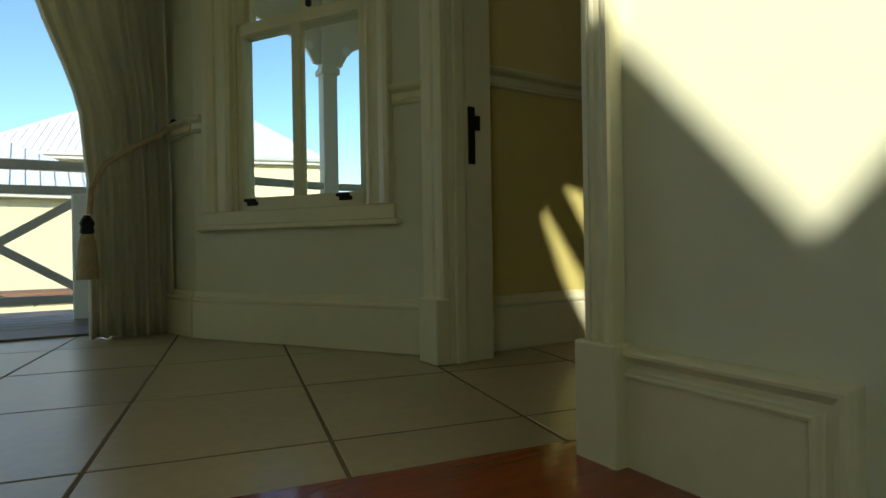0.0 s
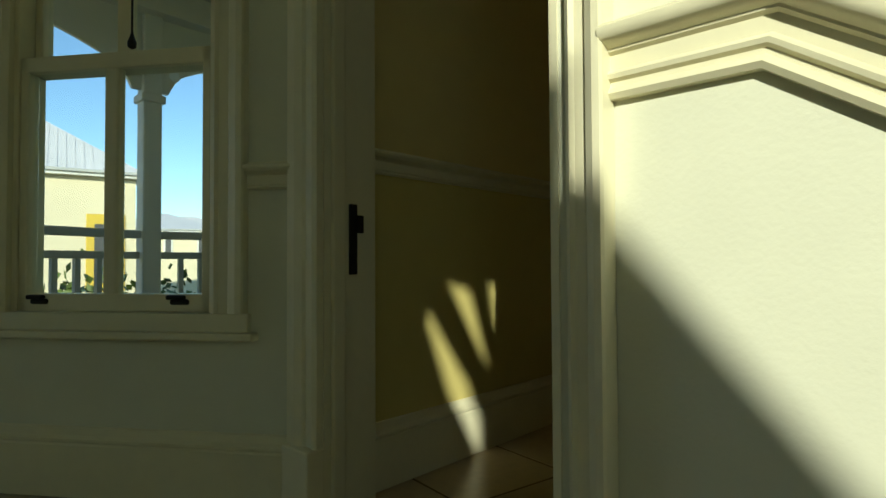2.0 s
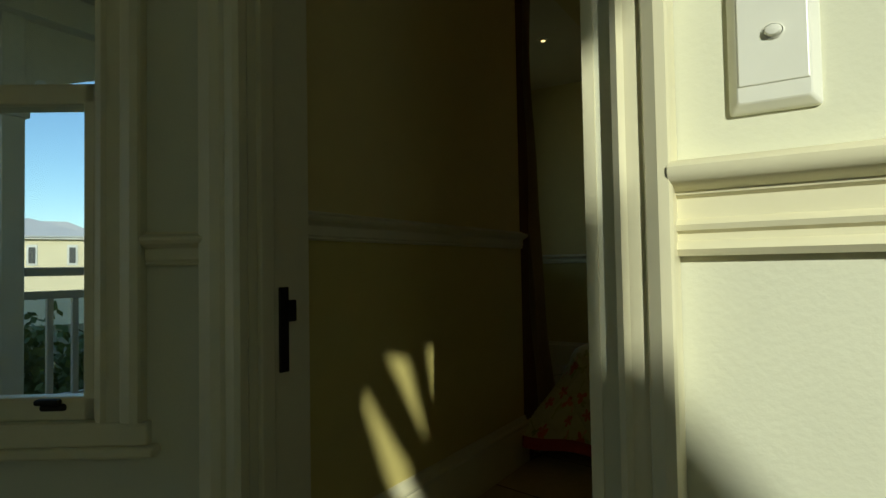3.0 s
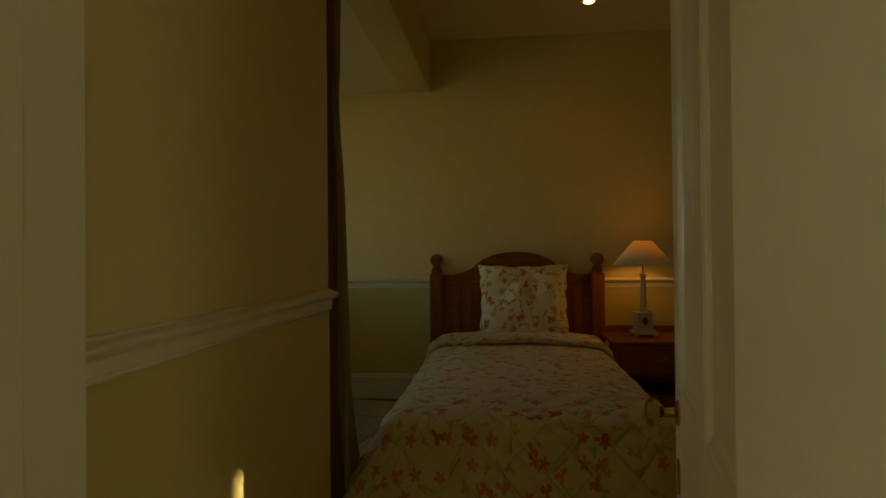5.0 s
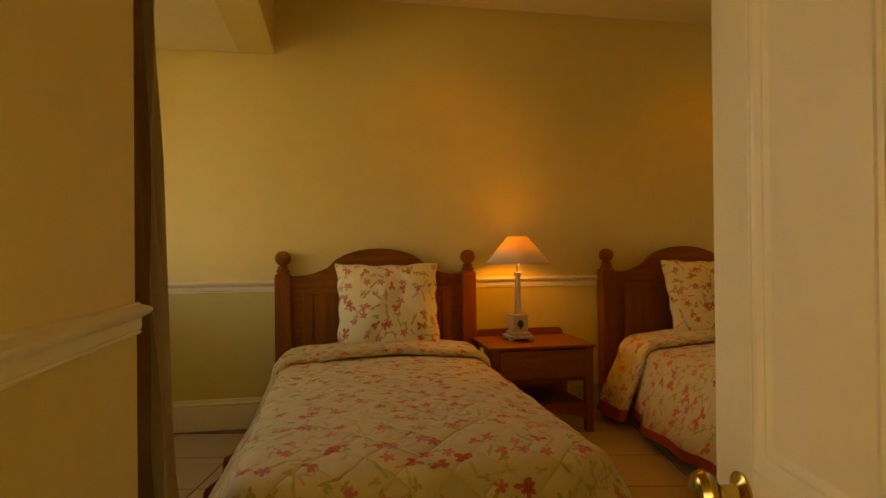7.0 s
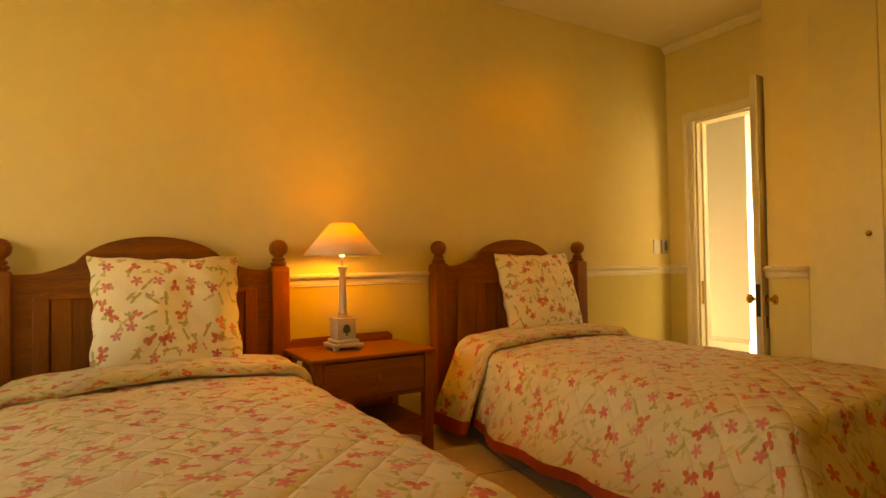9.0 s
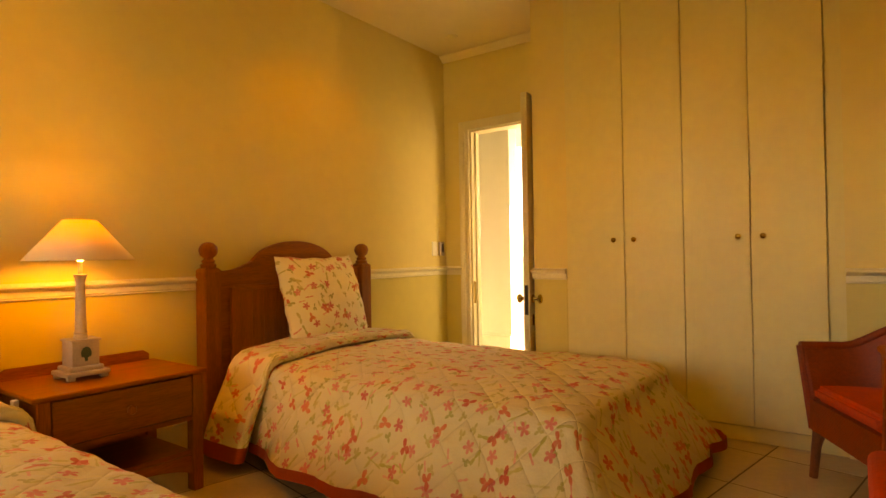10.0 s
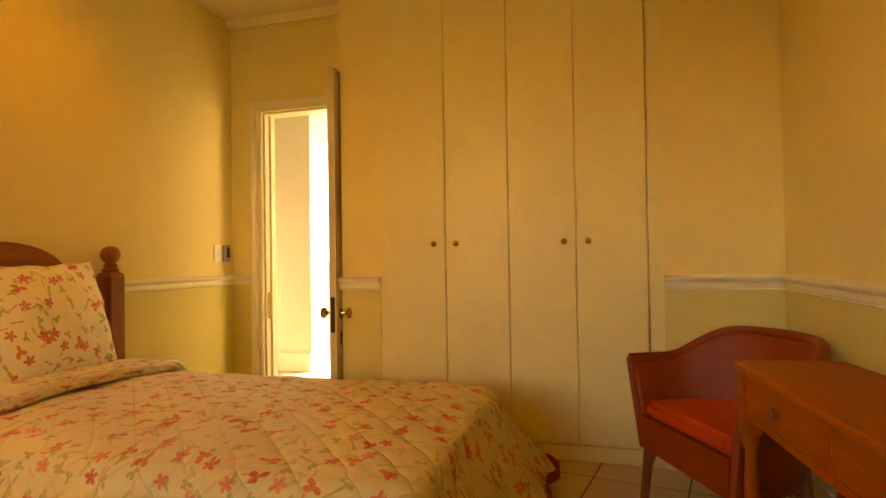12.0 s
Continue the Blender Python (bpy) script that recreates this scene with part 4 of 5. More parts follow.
def bedding(at, w, seed):
    spread = thing("bedspread", "quilted cream bedspread printed with red flowers and butterflies", "bedspread", "twin bedspreads", at=at)
    L = 1.95
    cloth, band = coverlet(w - 0.16, L - 0.40, 0.462, 0.045, 0.60, seed)
    flip = Matrix.Translation((0, -0.42, 0)) @ Matrix.Diagonal((1, -1, 1, 1))
    part("cloth", moved(cloth, flip), QUILT, spread, smooth=True)
    part("hem_band", moved(band, flip), HEM, spread, "dark red hem band", smooth=True)
    # folded-back head end over the pillow line
    roll = bmesh.new()
    uvl = roll.loops.layers.uv.new("cloth")
    half = (w - 0.20) / 2
    path = []
    for i in range(61):
        u = -half - 0.46 + (2 * half + 0.92) * i / 60
        o = max(0, abs(u) - half)
        sg = 1 if u > 0 else -1
        if o <= 0:
            e = min(1, (half - abs(u)) / 0.3)
            path.append((Vector((u, 0, 0.474 + 0.024 * e)), Vector((0, 0, 1)), u))
        else:
            a = min(o, 0.12) / 0.076
            dn = 0.076 * (1 - math.cos(a)) + max(0, o - 0.12)
            path.append((Vector((sg * (half + 0.076 * math.sin(a) + max(0, o - 0.12) * (0.45 if sg < 0 else 0.08)), 0, 0.474 - dn)), Vector((sg * math.sin(a), 0, math.cos(a))), u))
    prof = [(-0.13 - 0.33 * f, 0.044 * min(1, f * 5) + 0.006) for f in (0, 0.05, 0.1, 0.15, 0.2, 0.3, 0.4, 0.5, 0.6, 0.7, 0.8, 0.9, 1.0)]
    prof += [(-0.46 - 0.027 * math.sin(radians(a)), 0.024 + 0.026 * math.cos(radians(a))) for a in (15, 35, 55, 75, 95, 115, 135, 155, 180)]
    trims = [bmesh.new(), bmesh.new()]
    tuv = [t.loops.layers.uv.new("cloth") for t in trims]
    for mesh, layer, cols in ((roll, uvl, range(2, 59)), (trims[0], tuv[0], range(0, 3)), (trims[1], tuv[1], range(58, 61))):
        g = []
        for c in cols:
            p, nrm, u = path[c]
            row = []
            for k, (y, lift) in enumerate(prof):
                lift += 0.010 * noise.noise(Vector((u * 7, y * 9, seed))) * min(1, k / 3)
                puff = 0.014 * math.sin(u * 9 + seed) + 0.010 * noise.noise(Vector((u * 5, 0, seed + 4)))
                row.append((mesh.verts.new(p + nrm * lift + Vector((0, y + puff, 0))), u, k * 0.022))
            g.append(row)
        for a, b in zip(g, g[1:]):
            for i in range(len(prof) - 1):
                cs = (a[i], a[i + 1], b[i + 1], b[i])
                f = mesh.faces.new([c[0] for c in cs])
                for lp, c in zip(f.loops, cs):
                    lp[layer].uv = (c[1] + seed * 1.7, c[2])
    for t in trims:
        part("edge_hem", t, HEM, spread, "dark red hem of the turned edge", smooth=True)
    part("turned_edge", roll, QUILT, spread, "turned-down quilted edge", smooth=True)
    return spread


BED_W = 1.154
HEAD_Y = 3.845
for name, x, seed in (("wooden single bed with arched headboard beside the window recess", -0.138, 1),
                      ("wooden single bed with arched headboard beside the far door", 1.978, 2)):
    bed(name, pose(x, HEAD_Y, 0), BED_W if seed == 1 else 1.149)
    bedding(pose(x, HEAD_Y, 0), BED_W if seed == 1 else 1.149, seed)
for x, yaw, seed, say in ((-0.09, 0, 1, "square cushion leaning upright on the bed by the recess"), (2.06, 2, 2, "square cushion leaning upright on the bed by the door")):
    c = thing("cushion", "cream floral " + say, "cushion", "floral cushions", at=Matrix.Translation((x, HEAD_Y - 0.165, 0.735)) @ Matrix.Rotation(radians(yaw), 4, "Z") @ Matrix.Rotation(radians(-17), 4, "X"))
    part("cover", pillow_bm(0.625, 0.555, 0.23, seed), PILLOWCASE, c, smooth=True)

# bedside table
ns = thing("bedside_table", "stained pine bedside table with one drawer and an open shelf", "bedside table", at=Matrix.Translation((0.775, 3.605, 0)) @ Matrix.Diagonal((0.87, 1, 0.931, 1)))
part("top", box(-0.375, 0.375, -0.235, 0.225, 0.535, 0.555, 0.006), PINE_X, ns)
part("back_rail", moved(slab([(-0.34, 0), (0.34, 0), (0.34, 0.03), (0.31, 0.05), (-0.31, 0.05), (-0.34, 0.03)], 0.016), Matrix.Translation((0, 0.205, 0.555))), PINE_X, ns)
for sx in (-1, 1):
    for y in (-0.2, 0.19):
        part("leg", box(sx * 0.33 - 0.026, sx * 0.33 + 0.026, y - 0.026, y + 0.026, 0, 0.535, 0.005), PINE, ns)
    part("side_panel", box(sx * 0.33 - 0.008, sx * 0.33 + 0.008, -0.175, 0.165, 0.33, 0.535), PINE_X, ns)
part("back_panel", box(-0.31, 0.31, 0.18, 0.192, 0.14, 0.535), PINE_X, ns)
part("drawer_rail", box(-0.305, 0.305, -0.215, -0.185, 0.325, 0.345), PINE_X, ns)
dw = part("drawer", box(-0.30, 0.30, -0.226, -0.205, 0.35, 0.528, 0.006), PINE_X, ns)
part("knob", moved(lathe([(0.010, 0), (0.010, 0.012), (0.019, 0.018), (0.021, 0.026), (0.015, 0.034), (0.004, 0.036)], 16), Matrix.Translation((0, -0.225, 0.44)) @ Matrix.Rotation(radians(90), 4, "X")), PINE, dw, smooth=True)
part("shelf", box(-0.31, 0.31, -0.20, 0.18, 0.165, 0.185, 0.003), PINE_X, ns)
ap = [(-0.305, 0.165), (-0.305, 0.075)] + [(-0.305 + 0.61 * i / 16, 0.075 + 0.055 * math.sin(math.pi * i / 16) ** 0.6) for i in range(1, 16)] + [(0.305, 0.075), (0.305, 0.165)]
part("apron", moved(slab(ap, 0.016), Matrix.Translation((0, -0.212, 0))), PINE_X, ns)

# table lamp
tl = thing("table_lamp", "lit column table lamp with a cream shade on the bedside table", "table lamp", at=pose(0.708, 3.637, 0.5175))
for sx in (-1, 1):
    for sy in (-1, 1):
        part("foot", box(sx * 0.06 - 0.014, sx * 0.06 + 0.014, sy * 0.06 - 0.014, sy * 0.06 + 0.014, 0, 0.016, 0.004), CHINA, tl)
part("base_plate", box(-0.080, 0.080, -0.080, 0.080, 0.014, 0.032, 0.005), CHINA, tl)
part("base_step", box(-0.064, 0.064, -0.064, 0.064, 0.031, 0.052, 0.008), CHINA, tl)
blk = part("base_block", box(-0.050, 0.050, -0.050, 0.050, 0.051, 0.150, 0.003), CHINA, tl, "cream painted block with a green tree motif")
part("motif", moved(lathe([(0.0, 0), (0.006, 0.0), (0.006, 0.014), (0.018, 0.018), (0.020, 0.035), (0.013, 0.052), (0.0, 0.058)], 14), Matrix.Translation((0.0, -0.0502, 0.07)) @ Matrix.Diagonal((1, 0.06, 1, 1))), LEAFPAINT, blk)
part("block_cap", box(-0.056, 0.056, -0.056, 0.056, 0.149, 0.158, 0.003), CHINA, tl)
part("column", lathe([(0.026, 0.157), (0.026, 0.168), (0.021, 0.174), (0.025, 0.182), (0.020, 0.190), (0.021, 0.20), (0.016, 0.385), (0.019, 0.390), (0.019, 0.40), (0.024, 0.408), (0.024, 0.416), (0.008, 0.42), (0.008, 0.47)], 20), CHINA, tl, smooth=True)
shade = bmesh.new()
sh = lambda r, z: [shade.verts.new((r * math.cos(2 * math.pi * i / 48), r * math.sin(2 * math.pi * i / 48), z)) for i in range(48)]
ra, rb = sh(0.197, 0.475), sh(0.060, 0.637)
for i in range(48):
    shade.faces.new((ra[i], ra[(i + 1) % 48], rb[(i + 1) % 48], rb[i]))
so = thicken(part("shade", shade, SHADE, tl, "cream cone lampshade", smooth=True), 0.002)
part("bulb", moved(lathe([(0.010, 0), (0.012, 0.02), (0.026, 0.045), (0.028, 0.06), (0.018, 0.08), (0.002, 0.088)], 16), Matrix.Translation((0, 0, 0.47))), BULB, tl, "lit bulb", smooth=True)
lamp("table_lamp_light", "POINT", pose(0.708, 3.637, 0.5175 + 0.595), LAMP_W, (1.0, 0.47, 0.10), radius=0.03)
part("cord_switch", box(-0.275, -0.255, -0.14, -0.11, -0.10, -0.02, 0.004), PLASTIC, tl, "white cord switch")

# built-in cupboards
cup = thing("wardrobe", "cream painted built-in wardrobe with four tall doors", "wardrobe")
X = 3.02
part("carcass", box(X + 0.012, X + 0.55, 1.119, 2.53, 0.0, BED_H), CUPBOARD, cup)
part("frame_stile", box(X - 0.002, X + 0.012, 1.119, 1.184, 0.08, BED_H), CUPBOARD, cup)
part("frame_stile", box(X - 0.002, X + 0.012, 2.50, 2.53, 0.08, BED_H), CUPBOARD, cup)
part("frame_head", box(X - 0.002, X + 0.012, 1.184, 2.50, 2.465, BED_H), CUPBOARD, cup)
part("plinth", box(X - 0.006, X + 0.012, 1.119, 2.53, 0.0, 0.075, 0.003), CUPBOARD, cup)
for i, (y0, y1, ky) in enumerate(((2.171, 2.498, 2.228), (1.844, 2.167, 2.110), (1.517, 1.840, 1.572), (1.190, 1.513, 1.458))):
    d = part("door", box(X - 0.016, X + 0.006, y0, y1 + 0.001, 0.082, 2.46, 0.003), CUPBOARD, cup)
    part("knob", moved(lathe([(0.006, 0), (0.006, 0.010), (0.013, 0.014), (0.015, 0.021), (0.010, 0.027), (0.002, 0.029)], 14), Matrix.Translation((X - 0.015, ky, 1.063)) @ Matrix.Rotation(radians(-90), 4, "Y")), BRASS, d, "small brass knob", smooth=True)


def panel_door(width, height, t, label, group, at, knob_s, knob_z):
    """Hinge edge at x = 0, the leaf along +x, its faces across y."""
    d = thing("panelled_door", label, "door", group, at=at)
    leaf = part("leaf", box(0, width, -t / 2 + 0.008, t / 2 - 0.008, 0.01, height, 0.002), TRIM, d)
    st = 0.10
    for x0, x1 in ((0, st), (width - st, width), (width / 2 - 0.045, width / 2 + 0.045)):
        part("stile", box(x0, x1, -t / 2, t / 2, 0.01, height, 0.003), TRIM, d)
    for z0, z1 in ((0.01, 0.22), (0.60, 0.775), (height - 0.12, height)):
        part("rail", box(0.002, width - 0.002, -t / 2 + 0.001, t / 2 - 0.001, z0, z1, 0.003), TRIM, d)
    for x0, x1 in ((st, width / 2 - 0.045), (width / 2 + 0.045, width - st)):
        for z0, z1 in ((0.22, 0.60), (0.775, height - 0.12)):
            for s in (-1, 1):
                m = bmesh.new()
                o = [(0, 0.0070), (0.006, 0.0078), (0.012, 0.0065), (0.020, 0.002), (0.026, 0.0035), (0.034, 0.0005), (0.036, 0)]
                y = s * (t / 2 - 0.008)
                for k in range(len(o) - 1):
                    (a, ha), (b, hb) = o[k], o[k + 1]
                    for (ax, az, bx2, bz) in ((0, 0, 1, 0), (1, 0, 1, 1), (1, 1, 0, 1), (0, 1, 0, 0)):
                        pt = lambda cx, cz, i, h: (x0 + i if cx == 0 else x1 - i, y + s * h, z0 + i if cz == 0 else z1 - i)
                        m.faces.new([m.verts.new(p) for p in (pt(ax, az, a, ha), pt(bx2, bz, a, ha), pt(bx2, bz, b, hb), pt(ax, az, b, hb))])
                bmesh.ops.remove_doubles(m, verts=m.verts[:], dist=1e-5)
                part("panel_moulding", m, TRIM, d)
    prof = [(0.027, 0), (0.028, 0.004), (0.012, 0.010), (0.010, 0.030), (0.018, 0.036), (0.028, 0.044), (0.031, 0.054), (0.026, 0.064), (0.014, 0.069), (0.002, 0.070)]
    for s in (-1, 1):
        part("knob", moved(lathe(prof, 22), Matrix.Translation((knob_s, s * t / 2, knob_z)) @ Matrix.Rotation(radians(-90 * s), 4, "X")), BRASS, d, "round brass knob", smooth=True)
        part("key_plate", box(knob_s - 0.013, knob_s + 0.013, s * t / 2, s * (t / 2 + 0.004), knob_z - 0.17, knob_z - 0.10, 0.0015), BRASS, d)
    part("lock_plate", box(width - 0.001, width + 0.002, -0.012, 0.012, knob_z - 0.10, knob_z + 0.09), DARKMETAL, d, "dark metal lock plate")
    for z in (0.25, height - 0.25):
        part("hinge", moved(lathe([(0.008, 0), (0.008, 0.09)], 10), Matrix.Translation((-0.004, t / 2, z))), BRASS, d)
    return d


panel_door(0.775, 2.06, 0.042, "cream painted panelled door standing open into the bedroom", "panelled doors", Matrix.Translation((0.035, 0.245, 0)) @ Matrix.Rotation(radians(79.5), 4, "Z"), 0.70, 0.733)
panel_door(0.70, 2.03, 0.042, "cream painted panelled door standing open by the wardrobe", "panelled doors", Matrix.Translation((3.66, 2.845, 0)) @ Matrix.Rotation(radians(184.5), 4, "Z"), 0.645, 0.70)
case2 = thing("door_2", "cream painted moulded casing of the far doorway", "door frame", "", "structure")
bl = []
architrave(bl, 3.652, 3.655, 0.0, 2.09, -1, 1, "y")
part("casing", bl[0], TRIM, case2)
part("head_casing", box(3.626, 3.652, 2.86, 3.743, 2.02, 2.095, 0.006), TRIM, case2)
part("jamb_lining", box(3.65, 3.77, 3.638, 3.652, 0.0, 2.02), TRIM, case2)
part("door_stop", box(3.695, 3.72, 3.620, 3.638, 0.0, 2.02, 0.003), TRIM, case2)
part("head_lining", box(3.65, 3.77, 2.86, 3.638, 2.006, 2.02), TRIM, case2)
part("strike_plate", box(3.657, 3.682, 3.634, 3.6385, 0.59, 0.77, 0.001), BRASS, case2, "brass strike plate")
mould("baseboard_lobby", [((4.75, 3.90), (4.75, 5.3), (0, 0))], BASE, 0, "white painted skirting of the lobby", "baseboard", LOBBY)

# switch plates by the far door
s2 = thing("light_switch", "cream plastic light switch beside the far doorway", "light switch", at=pose(3.48, 3.91, 1.045))
part("plate", box(-0.035, 0.035, -0.011, 0, -0.058, 0.058, 0.005), PLASTIC, s2)
part("rocker", box(-0.010, 0.010, -0.016, -0.010, -0.018, 0.018, 0.003), PLASTIC, s2)
s3 = thing("key_holder", "small chrome key holder on the wall beside the switch", "key holder", at=pose(3.57, 3.91, 1.045))
part("bracket", box(-0.03, 0.03, -0.022, 0, -0.058, 0.058, 0.006), STEEL, s3)
part("slot", box(-0.012, 0.012, -0.030, -0.020, -0.03, 0.04, 0.004), DARKMETAL, s3)

# ceiling fittings
# The pair at y 1.75 is unseen, added as warm fill for the room.
for i, (x, y) in enumerate(((0.33, 3.35), (2.15, 3.35), (0.3, 1.75), (1.95, 1.75))):
    dl = thing("downlight", "round recessed ceiling downlight", "downlight", "bedroom downlights", at=pose(x, y, BED_H))
    part("ring", lathe([(0.036, -0.001), (0.048, -0.001), (0.050, -0.006), (0.036, -0.008)], 28), CEIL, dl, smooth=True)
    part("lens", moved(lathe([(0.034, 0.0), (0.034, 0.004)], 24), Matrix.Translation((0, 0, -0.0125))), DOWNLIGHT, dl, "glowing lens")
    lamp("downlight_beam", "SPOT", look((x, y, BED_H - 0.02), (x, y, 0)), DOWN_W * ((0.9 if x < 1 else 1.3) if y > 3 else 0.8 if x < 1 else 0.65), (1.0, 0.34, 0.02) if y < 3 else (1.0, 0.41, 0.045), radius=0.04, spot=(150, 0.7) if y < 3 else (120, 0.6))
dl = thing("downlight", "small lit downlight in the recess ceiling", "downlight", "bedroom downlights", at=pose(-1.24, 2.94, 2.30))
part("ring", lathe([(0.030, -0.001), (0.042, -0.001), (0.044, -0.006), (0.030, -0.008)], 28), CEIL, dl, smooth=True)
part("lens", moved(lathe([(0.013, 0.0), (0.013, 0.004)], 24), Matrix.Translation((0, 0, -0.0125))), DOWNLIGHT, dl, "glowing lens")
sd = thing("smoke_detector", "small white ceiling smoke detector", "smoke detector", at=pose(3.30, 3.57, BED_H))
part("dome", lathe([(0.045, 0.0), (0.045, -0.012), (0.030, -0.026), (0.004, -0.03)], 24), CEIL, sd, smooth=True)


# desk
def turned_leg(h):
    return lathe([(0.014, 0), (0.020, 0.02), (0.022, 0.06), (0.016, 0.09), (0.024, 0.11), (0.016, 0.13), (0.026, h * 0.55), (0.018, h - 0.05), (0.028, h - 0.03), (0.028, h)], 18)


dk = thing("desk", "orange-stained pine writing desk with two drawers", "desk", at=Matrix.Translation((1.514, 0.843, 0)) @ Matrix.Rotation(radians(5.6), 4, "Z") @ Matrix.Diagonal((0.80, 0.85, 0.943, 1)))
tb = slab([(-0.685, -0.205), (0.685, -0.205), (0.685, 0.115), (0.645, 0.16), (-0.645, 0.16), (-0.685, 0.115)], 0.023, "z")
bmesh.ops.bevel(tb, geom=tb.edges[:], offset=0.007, segments=3, affect="EDGES", profile=0.5)
part("top", moved(tb, Matrix.Translation((0, 0, 0.695))), DESKWOOD, dk, "orange-stained top with clipped corners")
for sx in (-1, 1):
    for y in (-0.17, 0.115):
        lg = part("leg", box(sx * 0.635 - 0.03, sx * 0.635 + 0.03, y - 0.03, y + 0.03, 0.50, 0.696, 0.003), DESKWOOD, dk)
        part("turning", moved(turned_leg(0.50), Matrix.Translation((sx * 0.635, y, 0))), DESKWOOD, lg, smooth=True)
    part("side_panel", box(sx * 0.64 - 0.009, sx * 0.64 + 0.009, -0.14, 0.086, 0.56, 0.696), DESKWOOD, dk)
part("back_panel", box(-0.605, 0.605, -0.18, -0.165, 0.56, 0.696), DESKWOOD, dk)
part("front_rail", box(-0.605, 0.605, 0.110, 0.128, 0.548, 0.572), DESKWOOD, dk)
part("divider", box(-0.018, 0.018, 0.10, 0.138, 0.56, 0.696, 0.003), DESKWOOD, dk)
for x0, x1 in ((-0.600, -0.022), (0.022, 0.600)):
    d = part("drawer", box(x0, x1, 0.115, 0.135, 0.576, 0.690, 0.005), DESKWOOD, dk)
    for kx in ((x0 + x1) / 2,):
        part("knob", moved(lathe([(0.010, 0), (0.009, 0.012), (0.018, 0.016), (0.021, 0.024), (0.014, 0.032), (0.003, 0.034)], 14), Matrix.Translation((kx, 0.134, 0.632)) @ Matrix.Rotation(radians(-90), 4, "X")), CANE, d, smooth=True)

# stool
st = thing("stool", "wooden dressing stool with a red upholstered seat", "stool", at=pose(1.27, 0.89, 0))
part("seat_frame", box(-0.27, 0.27, -0.17, 0.17, 0.36, 0.41, 0.006), CANE, st)
part("seat", box(-0.275, 0.275, -0.175, 0.175, 0.41, 0.475, 0.028, 4), CUSHION, st, "red upholstered seat pad")
for sx in (-1, 1):
    for sy in (-1, 1):
        part("leg", moved(turned_leg(0.37), Matrix.Translation((sx * 0.235, sy * 0.135, 0))), CANE, st, smooth=True)

# cane tub chair
ch = thing("armchair", "dark red woven cane tub chair with a red seat cushion", "armchair", at=Matrix.Translation((2.47, 1.0, 0)) @ Matrix.Rotation(radians(26), 4, "Z") @ Matrix.Diagonal((1.12, 1.08, 1, 1)))
sb = bmesh.new()
mrows = 14
plan = [(-1.0, 0.13 * (1 - i / 8), 0.0) for i in range(8)]
plan += [(math.cos(radians(180 + a)), 0.0, math.sin(radians(180 + a))) for a in range(0, 181, 5)]
plan += [(1.0, 0.13 * i / 8, 0.0) for i in range(1, 9)]
ring = []
for ux, yy, uy in plan:
    back = min(1, max(0, (-uy - 0.05) / 0.80))
    topz = 0.562 + 0.118 * back * back * (3 - 2 * back)
    col = []
    for j in range(mrows + 1):
        f = j / mrows
        z = 0.21 + (topz - 0.21) * f
        out = 0.058 * f ** 1.7
        col.append(sb.verts.new(((0.243 + out) * ux, yy * (1 + 0.12 * f ** 2) + (0.238 + out) * uy, z)))
    ring.append(col)
for a, b in zip(ring, ring[1:]):
    for j in range(mrows):
        sb.faces.new((a[j], b[j], b[j + 1], a[j + 1]))
rim = [c[-1].co.copy() for c in ring]
front = [ring[0][0].co.copy(), ring[0][mrows].co.copy(), ring[-1][0].co.copy(), ring[-1][mrows].co.copy()]
thicken(part("shell", sb, WICKER, ch, "woven cane back and arms", smooth=True), 0.014)
part("rim", tube(rim, 0.017, 10), WICKER, ch, "plaited cane rim", smooth=True)
part("arm_front", tube([front[0], front[1]], 0.015, 8), WICKER, ch, smooth=True)
part("arm_front", tube([front[2], front[3]], 0.015, 8), WICKER, ch, smooth=True)
seat_o = [(0.236 * math.cos(radians(180 + 180 * i / 28)), 0.230 * math.sin(radians(180 + 180 * i / 28))) for i in range(29)] + [(0.236, 0.142), (-0.236, 0.142)]
part("seat_base", moved(slab(seat_o, 0.13, "z"), Matrix.Translation((0, 0, 0.21))), WICKER, ch)
cb = moved(slab([(x * 0.96, y * 0.96) for x, y in seat_o], 0.065, "z"), Matrix.Translation((0, 0, 0.340)))
bmesh.ops.bevel(cb, geom=cb.edges[:], offset=0.02, segments=3, affect="EDGES")
part("seat_cushion", cb, CUSHION, ch, "red cotton seat cushion", smooth=True)
for x, y in ((-0.215, 0.118), (0.215, 0.118), (-0.18, -0.16), (0.18, -0.16)):
    lg = part("leg", tube([(x, y, 0.27), (x * 1.05, y * 1.05, 0.15), (x * 1.12, y * 1.12, 0.0)], 0.020, 10, 0.8), CANE, ch, smooth=True)
    part("brace", tube([(x * 1.05, y * 1.04, 0.12), (x * 0.92, y * 0.93, 0.20), (x * 0.66, y * 0.9, 0.255)], 0.009, 8), CANE, lg, smooth=True)

